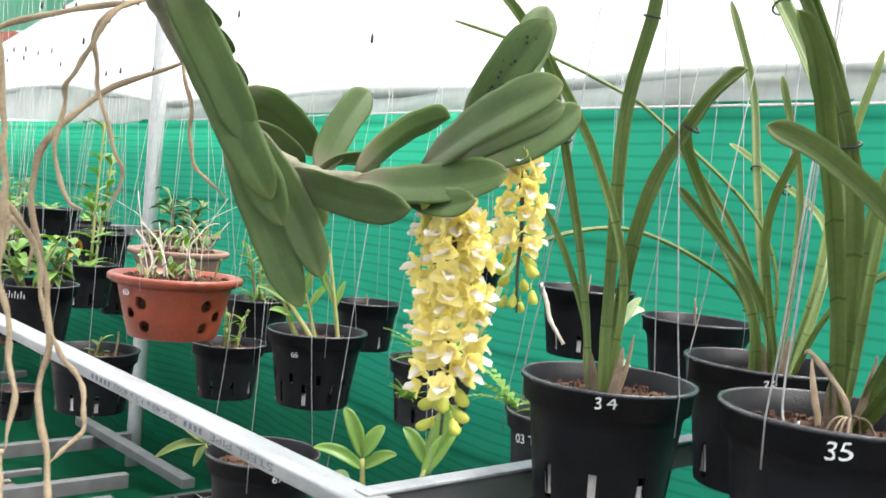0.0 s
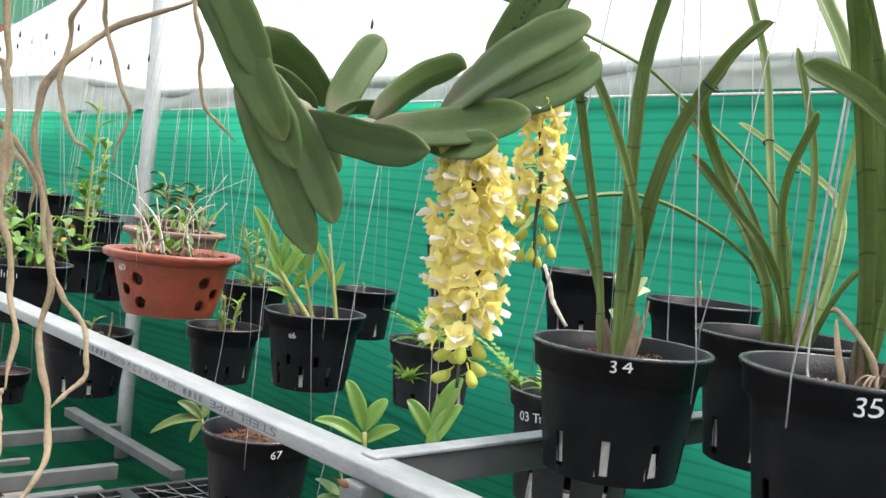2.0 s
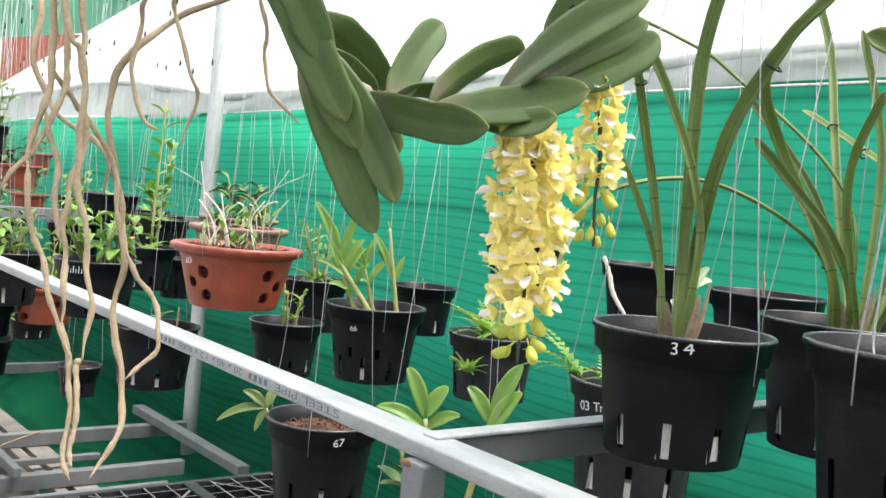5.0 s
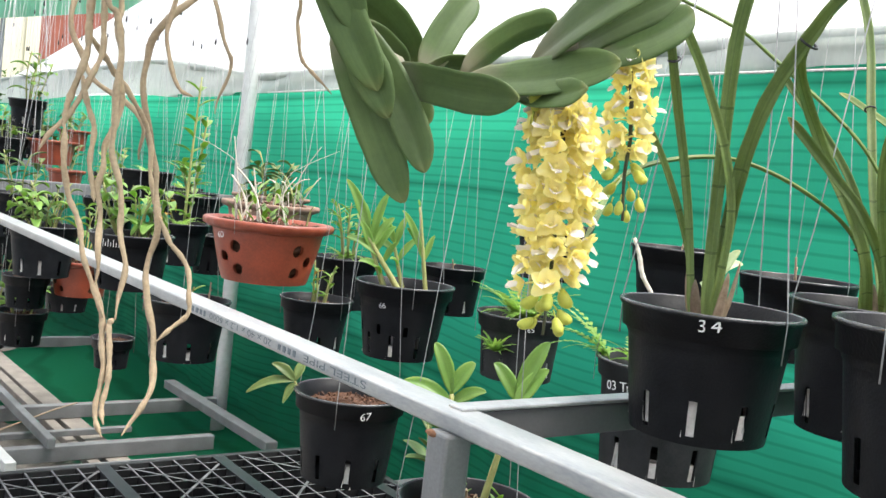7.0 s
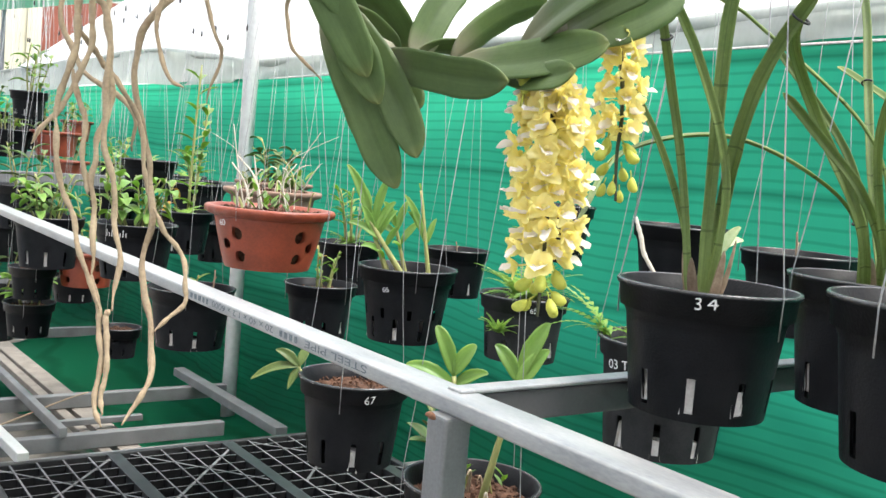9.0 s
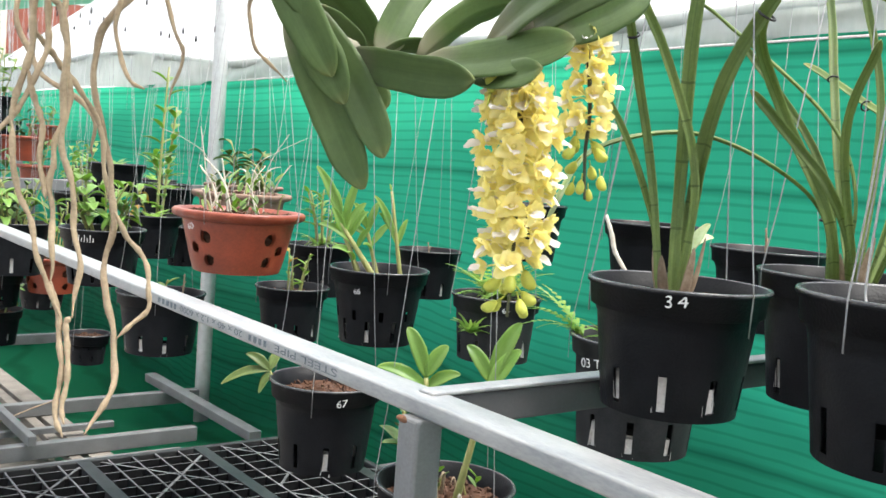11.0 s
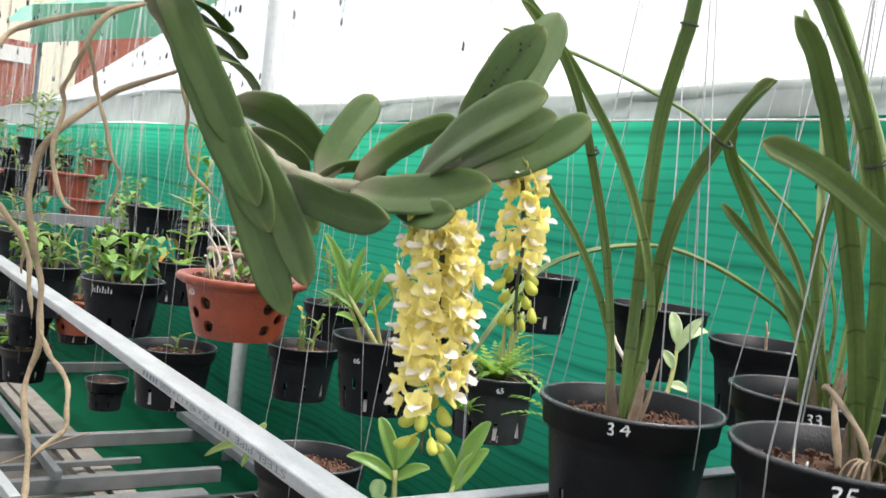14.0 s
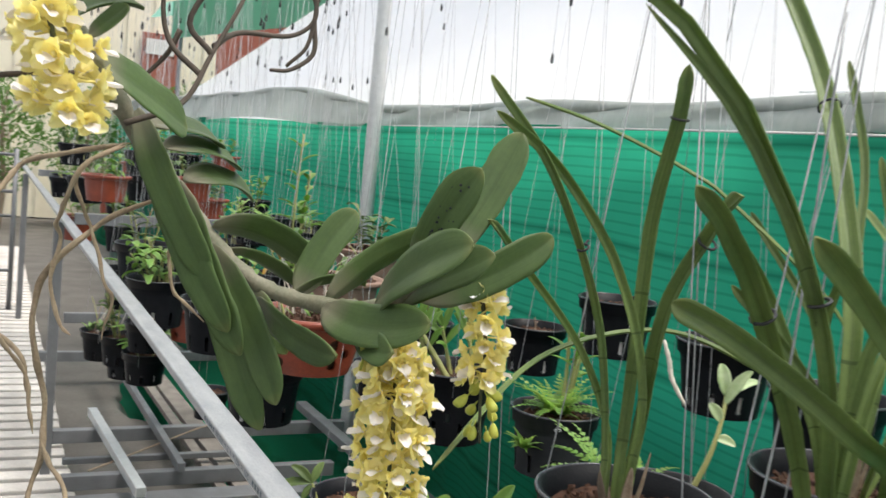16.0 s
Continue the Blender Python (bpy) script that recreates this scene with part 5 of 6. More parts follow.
strap_leaf(orchid_35, 0.026, (-0.9, -0.3, 0.0), (0.745, 0.216, 1.305), (0.739, 0.211, 1.390), (0.693, 0.204, 1.542), (0.598, 0.243, 1.712), (0.452, 0.352, 1.835), tip=0.4, ties=(0.5,))
strap_leaf(orchid_35, 0.018, CS, (0.725, 0.210, 1.47), (0.685, 0.206, 1.555), (0.625, 0.228, 1.66), (0.560, 0.265, 1.735), tip=0.5)
strap_leaf(orchid_35, 0.032, CS, (0.748, 0.218, 1.3), (0.785, 0.249, 1.494), (0.824, 0.311, 1.615), (0.873, 0.410, 1.744), (0.882, 0.527, 1.900), tip=0.15, ties=(0.68,))
strap_leaf(orchid_35, 0.031, (-0.8, -0.6, 0.15), (0.745, 0.205, 1.31), (0.732, 0.156, 1.422), (0.664, 0.136, 1.468), (0.591, 0.165, 1.520), (0.555, 0.195, 1.541))
strap_leaf(orchid_35, 0.030, (-0.8, -0.6, 0.1), (0.742, 0.200, 1.31), (0.711, 0.145, 1.384), (0.682, 0.084, 1.468), (0.612, 0.090, 1.552), (0.563, 0.095, 1.595))
strap_leaf(orchid_35, 0.018, CS, (0.735, 0.206, 1.32), (0.756, 0.204, 1.474), (0.795, 0.209, 1.533))
strap_leaf(orchid_35, 0.02, CS, (0.740, 0.215, 1.32), (0.752, 0.207, 1.5), (0.772, 0.168, 1.6))


def dry_base(at, lines, label):
    """Old tan canes and husk fibres at the foot of an orchid."""
    root = thing("dry_cane", label, "dry cane", "dry canes", at)
    base = Vector(at)
    for pts in lines:
        part("cane", tube(bmesh.new(), [p - base for p in smooth_line(pts, 6)], lambda s: 0.0028 - 0.0006 * s + 0.0004 * math.sin(s * 25), 7), DRY, root)
    rnd = random.Random(9)
    for k in range(9):
        a = rnd.uniform(0, 6.28)
        foot = Vector((0.006 * math.cos(a), 0.006 * math.sin(a), 0.022))
        end = Vector((0.022 * math.cos(a), 0.022 * math.sin(a), -0.006))
        part("fibre", tube(bmesh.new(), bowed(foot, end, (0.002 * math.cos(a), 0.002 * math.sin(a), 0.008), 6), 0.0011, 5), DRY, root)


dry_base((0.715, 0.190, 1.306), [((0.718, 0.190, 1.30), (0.715, 0.197, 1.340), (0.706, 0.222, 1.372), (0.702, 0.228, 1.374))], "bent tan dry cane with loose fibres at the orchid's foot")


# ---- small plants ----
def leafy(at, label, seed, canes=2, height=0.14, spread=0.05, leaf=0.06, width=0.016, leaves=6, mat=None, cane_mat=None, droop=0.3, lean=(0, 0), name="orchid_plant", cane=0.0028, start=0.25, face=None):
    """A clump of upright canes with alternate leaves."""
    root = thing(name, label, "orchid", "small orchids", at)
    rnd = random.Random(seed)
    mat, cane_mat = mat or FRESH, cane_mat or CANE
    for c in range(canes):
        a = rnd.uniform(0, 6.28)
        h = height * rnd.uniform(0.7, 1.1)
        tip = Vector((spread * math.cos(a) + lean[0], spread * math.sin(a) + lean[1], h))
        foot = Vector((0.35 * spread * math.cos(a), 0.35 * spread * math.sin(a), -0.012))
        line = bowed(foot, tip, (0.15 * spread * math.sin(a), 0.1 * spread * math.cos(a), 0.0), 10)
        part("cane", tube(bmesh.new(), line, lambda s: cane * (1.15 - 0.5 * s + 0.15 * math.sin(s * 30)), 7), cane_mat, root, "jointed greenish cane")
        turn0 = rnd.uniform(0, 6.28)
        for k in range(leaves):
            s = start + (1 - start) * (k + 0.5) / leaves
            p = line[min(10, int(s * 10))]
            b = turn0 + math.pi * (k % 2) + rnd.uniform(-0.5, 0.5)
            ln = leaf * rnd.uniform(0.7, 1.15) * (1.0 if k < leaves - 1 else 0.8)
            up = 0.35 + 0.7 * s
            out = Vector((math.cos(b), math.sin(b), up)).normalized()
            pts = [p + out * (ln * t / 7) + Vector((0, 0, -droop * ln * (t / 7) ** 2)) for t in range(8)]
            bm = bmesh.new()
            strap(bm, pts, width * rnd.uniform(0.8, 1.15), (-0.2 * out.x, -0.2 * out.y, 1), fold=0.35, thick=0.0009, tip=0.6, base=0.45, cols=4)
            part("leaf", bm, mat, root)
    return root


def fern(at, label, seed, fronds=10, length=0.08, mat=None, aim=None, lift=(0.25, 1.0)):
    root = thing("fern", label, "fern", "ferns", at)
    rnd = random.Random(seed)
    for f in range(fronds):
        a = 2.4 * f + rnd.uniform(-0.4, 0.4) if aim is None else radians(aim + rnd.uniform(-35, 35))
        ln = length * rnd.uniform(0.6, 1.15)
        rise = rnd.uniform(*lift)
        line = [Vector((math.cos(a) * ln * t / 10, math.sin(a) * ln * t / 10, ln * (rise * t / 10 - 0.55 * (t / 10) ** 2))) for t in range(11)]
        bm = bmesh.new()
        tube(bm, line, 0.0006, 4)
        for t in range(1, 10):
            d = (line[t + 1] - line[t - 1]).normalized()
            side = d.cross(Vector((0, 0, 1))).normalized()
            w = 0.22 * ln * (1 - t / 10.5)
            for sg in (-1, 1):
                p = line[t]
                q = p + side * sg * w + d * w * 0.35
                bm.faces.new([bm.verts.new(v) for v in (p - d * 0.0025, p + side * sg * w * 0.5 - d * 0.0018, q, p + side * sg * w * 0.45 + d * 0.0045, p + d * 0.0025)])
        part("frond", bm, mat or FRESH, root, smooth=False)
    return root


def dry_canes(at, label, seed, count=9, height=0.1, spread=0.05, green=4, leaf=0.03):
    """Bare whitish and brown canes with a few small leaves."""
    root = thing("orchid_clump", label, "orchid", "small orchids", at)
    rnd = random.Random(seed)
    for c in range(count):
        a = rnd.uniform(0, 6.28)
        q = spread * math.sqrt(rnd.random())
        foot = Vector((q * math.cos(a), q * math.sin(a), -0.01))
        h = height * rnd.uniform(0.4, 1.2)
        tip = foot + Vector((rnd.uniform(-0.7, 0.7) * h, rnd.uniform(-0.7, 0.7) * h, h))
        line = bowed(foot, tip, (rnd.uniform(-0.15, 0.15) * h, rnd.uniform(-0.15, 0.15) * h, 0.02), 8)
        r = rnd.uniform(0.0012, 0.0026)
        part("cane", tube(bmesh.new(), line, lambda s: r * (1.1 - 0.6 * s + 0.15 * math.sin(s * 35)), 6), rnd.choice((DRY, PALE, PALE, CANE)), root, "dry pale cane")
    for c in range(green):
        a = rnd.uniform(0, 6.28)
        q = spread * math.sqrt(rnd.random())
        foot = Vector((q * math.cos(a), q * math.sin(a), -0.004))
        h = rnd.uniform(0.015, 0.045)
        for k in range(3):
            b = rnd.uniform(0, 6.28)
            out = Vector((math.cos(b), math.sin(b), 0.9)).normalized()
            base = foot + Vector((0, 0, h * (k + 1) / 3))
            bm = bmesh.new()
            strap(bm, [base + out * (leaf * t / 6) for t in range(7)], leaf * 0.4, (0, 0, 1), fold=0.3, thick=0.0008, tip=0.6, base=0.4, cols=4)
            part("leaf", bm, rnd.choice((FRESH, DULL)), root)
    return root


def stake(at, h, lean=(0.0, 0.0)):
    root = thing("stake", "thin dry stake stuck in the husk", "stake", "stakes", at)
    part("stick", tube(bmesh.new(), bowed((0, 0, -0.02), (lean[0], lean[1], h), (0.004, 0.002, 0), 8), lambda s: 0.0028 - 0.001 * s, 6), DRY, root)
    part("twig", tube(bmesh.new(), [(lean[0] * 0.5, lean[1] * 0.5, h * 0.5), (lean[0] * 0.5 + 0.012, lean[1] * 0.5 + 0.006, h * 0.7)], 0.0012, 5), DRY, root)


def shoot(at, top, leaves, label, mat=None, cane=0.003, bow=(0.0, 0.0, 0.0)):
    """One stem from at to top. leaves: share of the stem's length, tip and width of each leaf."""
    root = thing("orchid_shoot", label, "orchid", "small orchids", at)
    base = Vector(at)
    line = bowed((0, 0, -0.012), Vector(top) - base, bow, 12)
    part("cane", tube(bmesh.new(), line, lambda s: cane * (1.2 - 0.5 * s + 0.12 * math.sin(s * 38)), 8), CANE, root, "jointed yellow-green cane")
    for s, tip, w in leaves:
        foot, tip = line[round(12 * s)], Vector(tip) - base
        rise = 0.12 * (tip - foot).length
        bm = bmesh.new()
        strap(bm, bowed(foot, tip, (0, 0, rise), 10), w * 0.86, (-0.55, -0.6, 0.6), fold=0.45, thick=0.0009, tip=0.75, base=0.4, cols=6)
        part("leaf", bm, mat or FRESH, root)
    return root


# pot 66
shoot((1.045, 1.445, 1.165), (0.975, 1.497, 1.275), ((1.0, (0.962, 1.509, 1.345), 0.024), (0.95, (0.930, 1.527, 1.385), 0.026), (0.9, (1.006, 1.484, 1.366), 0.024), (0.85, (1.020, 1.475, 1.318), 0.024), (0.7, (0.935, 1.512, 1.270), 0.022), (0.6, (1.02, 1.45, 1.27), 0.018)), "young orchid with glossy light green leaves on a yellow cane", cane=0.006)
shoot((1.06, 1.47, 1.165), (1.035, 1.49, 1.265), ((1.0, (1.01, 1.505, 1.315), 0.022), (0.95, (1.06, 1.49, 1.32), 0.020), (0.8, (0.985, 1.51, 1.270), 0.020), (0.7, (1.085, 1.47, 1.28), 0.020), (0.6, (1.01, 1.46, 1.235), 0.018)), "leafy young orchid growth in the middle of the pot", cane=0.0045)
shoot((1.02, 1.47, 1.165), (0.985, 1.49, 1.245), ((1.0, (0.955, 1.500, 1.305), 0.022), (0.9, (1.03, 1.48, 1.30), 0.020), (0.7, (0.955, 1.49, 1.225), 0.018), (0.5, (0.97, 1.45, 1.22), 0.018)), "second young orchid growth with fresh leaves", cane=0.006)
shoot((1.09, 1.432, 1.165), (1.066, 1.455, 1.345), ((0.5, (1.045, 1.465, 1.300), 0.018), (0.45, (1.034, 1.470, 1.335), 0.018), (0.4, (1.10, 1.44, 1.29), 0.016), (1.0, (1.062, 1.458, 1.36), 0.006)), "bare yellowish orchid cane with a dry top", mat=FRESH, cane=0.0042)
# seedling pot
leafy((1.09, 1.875, 1.075), "small seedling with yellow and green leaves", 5, canes=4, height=0.09, spread=0.035, leaf=0.03, width=0.012, leaves=4, droop=0.2)
leafy((1.07, 1.87, 1.075), "single yellowed orchid leaf shoot", 25, canes=1, height=0.10, spread=0.005, leaf=0.035, width=0.012, leaves=2, mat=YELLOWED, start=0.7)
leafy((0.80, 1.98, 1.045), "short shoot with two green leaves", 6, canes=2, height=0.05, spread=0.02, leaf=0.05, width=0.015, leaves=2)
stake((0.83, 1.95, 1.05), 0.06, (0.01, 0.0))
# dense pale-leaved plants behind the bowls
leafy((1.22, 1.98, 1.20), "bushy light green orchid with narrow leaves", 31, canes=6, height=0.12, spread=0.05, leaf=0.06, width=0.010, leaves=7, mat=FRESH)
fern((1.22, 2.0, 1.175), "dense bright green fern tuft", 33, fronds=26, length=0.075)
black_pot((1.22, 1.99, 1.18), 0.085, 0.065, 0.13, 4, label="black pot overgrown with narrow green leaves")
dry_canes((0.745, 1.475, 1.284), "old orchid clump of pale bare canes and few leaves", 12, count=6, height=0.06, spread=0.075, green=8, leaf=0.024)
def dry_root(thick, *bends):
    """A whitish dry cane or root rising from the terracotta bowl."""
    at = (0.745, 1.475, 1.285)
    root = thing("dry_root", "whitish dry cane rising from the terracotta bowl", "dry cane", "dry canes", at)
    part("strand", tube(bmesh.new(), [p - Vector(at) for p in smooth_line(bends, 6)], lambda s: 0.62 * thick * (1 - 0.45 * s + 0.1 * math.sin(s * 30)), 7), PALE, root)


dry_root(0.0042, (0.711, 1.491, 1.28), (0.701, 1.498, 1.334), (0.677, 1.509, 1.372))
dry_root(0.0042, (0.734, 1.481, 1.28), (0.716, 1.491, 1.347), (0.684, 1.507, 1.387))
dry_root(0.0026, (0.703, 1.495, 1.28), (0.689, 1.504, 1.356), (0.676, 1.51, 1.442))
dry_root(0.0018, (0.784, 1.458, 1.28), (0.788, 1.457, 1.373), (0.819, 1.44, 1.441))
dry_root(0.003, (0.774, 1.462, 1.28), (0.764, 1.468, 1.341), (0.784, 1.459, 1.379))
dry_root(0.0014, (0.715, 1.49, 1.28), (0.693, 1.503, 1.38), (0.653, 1.52, 1.416), (0.609, 1.537, 1.434))
dry_root(0.0012, (0.757, 1.47, 1.28), (0.767, 1.468, 1.371), (0.801, 1.451, 1.405), (0.849, 1.424, 1.436))
dry_root(0.0036, (0.728, 1.485, 1.28), (0.719, 1.49, 1.347), (0.713, 1.494, 1.388))
dry_canes((0.93, 1.86, 1.30), "old orchid clump of brown canes in the clay bowl", 14, count=14, height=0.09, spread=0.075, green=10, leaf=0.035)
# ribbed pot with ferns
fern((1.14, 1.19, 1.158), "bright green fern growing thickly in the pot", 41, fronds=56, length=0.095, lift=(0.5, 1.5))
fern((1.060, 1.160, 1.108), "small fern rooted in the side of the pot", 42, fronds=40, length=0.036, lift=(0.4, 1.6))
leafy((1.155, 1.19, 1.16), "upright yellow-green orchid canes among ferns", 43, canes=3, height=0.16, spread=0.03, leaf=0.06, width=0.013, leaves=4, cane=0.0042, start=0.55)
# pot with white handwriting
fern((1.03, 0.80, 1.168), "arching fern with feathery bright fronds", 44, fronds=16, length=0.085)
fern((1.00, 0.825, 1.168), "long-fronded fern leaning over the pot rim", 47, fronds=8, length=0.11, aim=130, lift=(0.5, 1.4))
shoot((1.12, 0.785, 1.17), (1.183, 0.80, 1.300), ((1.0, (1.243, 0.795, 1.322), 0.020), (1.0, (1.178, 0.815, 1.348), 0.026), (0.95, (1.205, 0.775, 1.345), 0.022), (0.75, (1.150, 0.80, 1.290), 0.022), (0.55, (1.175, 0.76, 1.235), 0.020)), "pale new orchid shoot with whitish leaves", mat=WHITISH, cane=0.004, bow=(0.0, -0.012, 0.0))
# pot by the post
shoot((0.715, 0.80, 0.97), (0.712, 0.822, 1.128), ((1.0, (0.697, 0.850, 1.190), 0.026), (0.97, (0.737, 0.812, 1.170), 0.026), (0.9, (0.660, 0.860, 1.138), 0.022), (0.88, (0.748, 0.796, 1.135), 0.022)), "young orchid with broad fresh green leaves", cane=0.0045)
shoot((0.735, 0.775, 0.97), (0.744, 0.732, 1.140), ((1.0, (0.725, 0.760, 1.182), 0.024), (0.97, (0.780, 0.722, 1.215), 0.028), (0.95, (0.776, 0.714, 1.182), 0.026), (0.7, (0.70, 0.74, 1.10), 0.02)), "young orchid shoot with three broad leaves", cane=0.0045, bow=(-0.02, -0.02, 0.0))
leafy((0.72, 0.86, 0.97), "low shoot with dull green leaves", 56, canes=2, height=0.10, spread=0.03, leaf=0.07, width=0.024, leaves=3, mat=DULL, start=0.5)
dry_canes((0.74, 0.795, 0.975), "old brown canes and bark at the young orchid's foot", 71, count=9, height=0.045, spread=0.055, green=3, leaf=0.02)
# pot 67
shoot((0.675, 1.155, 1.043), (0.665, 1.163, 1.066), ((1.0, (0.597, 1.191, 1.044), 0.019), (1.0, (0.633, 1.185, 1.090), 0.020), (0.9, (0.647, 1.162, 1.032), 0.016), (1.0, (0.685, 1.17, 1.098), 0.020)), "small orchid with yellow-green leaves at the pot's edge", mat=STRAP)
stake((1.44, 1.09, 1.30), 0.05, (0.01, 0.0))
stake((1.40, 0.80, 1.28), 0.06, (-0.01, 0.0))
stake((1.50, 1.50, 1.31), 0.06, (0.0, 0.01))
stake((1.60, 2.03, 1.145), 0.04, (0.0, 0.01))


twig = thing("dry_twig", "thin brown dry twig lying across the low bench frame", "twig", at=(0.777, 3.814, 0.2335))
part("twig", tube(bmesh.new(), smooth_line([(-0.20, -0.19, 0.0), (0.0, 0.0, 0.0), (0.14, 0.125, 0.004), (0.30, 0.29, 0.0), (0.42, 0.385, 0.0)], 5), lambda s: 0.0042 - 0.0015 * s, 7), DRY, twig)


# ---- the pots further along the bench ----
FAR = random.Random(77)
COUNT = iter(range(1000))


def far_pot(x, y, z, r, h, kind="black"):
    """A pot further along the bench, with something growing in it. x, y, z: the centre of its rim."""
    rnd, k = FAR, next(COUNT)
    if kind in ("black", "sign"):
        p = black_pot((x, y, z), r, r * 0.76, h, 25 * k, foam=k % 2 == 0, label="black plastic orchid pot hanging further along the bench", hook=rnd.uniform(1.95, 2.25))
        if kind == "sign":
            strokes(p, 4, 0.017, r - 0.001, h - 0.028, -132)
    else:
        clay_bowl((x, y, z), r, r * 0.72, h, 20 * k, mat=CLAY if kind == "clay" else CLAY_PALE, holes=y < 3.5 and kind == "clay", label="terracotta bowl hanging further along the bench" if kind == "clay" else "pale weathered clay bowl with old canes", hook=rnd.uniform(1.95, 2.25))
    if r < 0.075 and k != 0:
        return
    pick = rnd.random()
    at = (x, y, z - 0.012)
    if k in (3, 2, 1) or pick < 0.62:
        leafy(at, rnd.choice(("bushy young orchid with light green leaves", "leafy orchid seedlings in a clump", "green-leaved orchid with arching shoots")), 100 + k, canes=rnd.randrange(4, 7), height=rnd.uniform(0.10, 0.18), spread=0.07, leaf=rnd.uniform(0.065, 0.10), width=rnd.uniform(0.022, 0.032), leaves=rnd.randrange(4, 6), mat=rnd.choice((FRESH, FRESH, FRESH, DULL)), droop=rnd.uniform(0.3, 0.8))
    elif pick < 0.85:
        dry_canes(at, "old orchid canes with a few small leaves", 100 + k, count=9, height=0.13, spread=0.06, green=6, leaf=0.04)
    else:
        fern(at, "green fern tuft in a hanging pot", 100 + k, fronds=14, length=0.09)


far_pot(0.689, 3.258, 1.523, 0.06, 0.09)
far_pot(0.664, 3.142, 1.219, 0.1, 0.14)
far_pot(0.665, 2.8, 1.15, 0.1, 0.15)
far_pot(0.725, 2.19, 1.192, 0.1, 0.135, "sign")
far_pot(1.051, 2.741, 1.187, 0.09, 0.13)
far_pot(1.22, 2.9, 1.14, 0.065, 0.13)
far_pot(1.253, 3.152, 1.256, 0.1, 0.13)
far_pot(1.039, 3.432, 1.208, 0.1, 0.13)
far_pot(0.811, 2.919, 1.035, 0.1, 0.11, "clay")
far_pot(0.766, 2.401, 0.891, 0.055, 0.08)
far_pot(0.685, 3.089, 0.845, 0.08, 0.11)
far_pot(0.62, 3.814, 0.77, 0.09, 0.12)
far_pot(0.7, 3.7, 0.72, 0.085, 0.12)
far_pot(0.652, 3.434, 1.087, 0.09, 0.15)
far_pot(0.86, 3.7, 1.07, 0.095, 0.16)
far_pot(1.282, 2.597, 1.301, 0.12, 0.09, "pale")
far_pot(1.124, 3.318, 1.326, 0.1, 0.11)
far_pot(1.382, 3.505, 1.257, 0.095, 0.12)
far_pot(0.648, 4.313, 1.388, 0.11, 0.12, "clay")
far_pot(0.85, 4.45, 1.39, 0.11, 0.12)
far_pot(1.05, 4.4, 1.4, 0.11, 0.11, "clay")
far_pot(0.62, 4.9, 1.34, 0.1, 0.13)
far_pot(0.78, 4.7, 1.12, 0.09, 0.13)
far_pot(1.3, 4.3, 1.22, 0.1, 0.13)
far_pot(1.06, 4.0, 0.8, 0.1, 0.11)
far_pot(0.66, 2.95, 0.98, 0.07, 0.1)
far_pot(0.63, 3.3, 0.86, 0.08, 0.11)
far_pot(1.55, 4.1, 1.25, 0.1, 0.13)
for y in (5.3, 5.8, 6.3, 6.7):
    for x in (0.66, 0.95, 1.28, 1.62):
        far_pot(x + FAR.uniform(-0.06, 0.06), y + FAR.uniform(-0.18, 0.18), FAR.choice((1.12, 1.25, 1.4, 1.48)), 0.10, 0.13, FAR.choice(("black", "black", "black", "clay")))
leafy((1.09, 2.80, 1.175), "tall leafy orchid cane climbing above the pots", 91, canes=2, height=0.46, spread=0.03, leaf=0.075, width=0.026, leaves=14, mat=FRESH, lean=(0.03, 0.02), start=0.12, cane=0.0045)
leafy((0.725, 2.19, 1.18), "broad-leaved pale green orchid seedlings", 94, canes=5, height=0.13, spread=0.09, leaf=0.10, width=0.034, leaves=4, droop=0.6)
leafy((0.665, 2.80, 1.138), "broad-leaved bright green orchid seedlings", 95, canes=5, height=0.12, spread=0.09, leaf=0.10, width=0.034, leaves=4, droop=0.7)
leafy((1.06, 2.78, 1.175), "hanging yellow leaf on a short cane", 92, canes=1, height=0.10, spread=0.03, leaf=0.07, width=0.02, leaves=2, mat=YELLOWED, droop=1.2, lean=(-0.02, 0.0))
leafy((0.689, 3.258, 1.505), "upright dark green orchid above the others", 93, canes=1, height=0.19, spread=0.01, leaf=0.07, width=0.02, leaves=7, mat=DULL, lean=(0.02, 0.02))


# ---- empty hanging wires ----
def hanging_wires():
    rnd = random.Random(61)
    for k in range(72):
        y = rnd.uniform(0.6, 6.6)
        x = rnd.uniform(0.85, 1.92)
        z = rnd.uniform(1.9, 2.35) if x > 1.2 else rnd.uniform(2.0, 2.4)
        root = thing("hanging_wire", "thin wire with a small dark clip hanging free", "wire", "free hanging wires", (x, y, z))
        part("clip", tube(bmesh.new(), [(0, 0, -0.018), (0, 0, -0.012), (0.001, 0, 0.004), (0, 0, 0.014)], lambda s: (0.0016, 0.005, 0.0045, 0.0015)[round(s * 3)], 6), TIE, root)
        part("strand", tube(bmesh.new(), [(0, 0, 0), (0.01, 0.0, ROOF_Z - z)], 0.0006, 4), WIRE, root)
        if k % 3 == 0:
            part("tail", tube(bmesh.new(), bowed((0, 0, -0.012), (rnd.uniform(-0.05, 0.05), rnd.uniform(-0.1, 0.1), -rnd.uniform(0.25, 0.7)), (0.01, 0, 0), 5), 0.0006, 4), WIRE, root)
        if k % 9 == 0:
            loop = [Vector((0.0, 0.012 * math.sin(q * 0.6), -0.03 - 0.014 * (1 - math.cos(q * 0.6)))) for q in range(10)]
            part("hook", tube(bmesh.new(), loop, 0.0012, 5), WIRE, root)


hanging_wires()


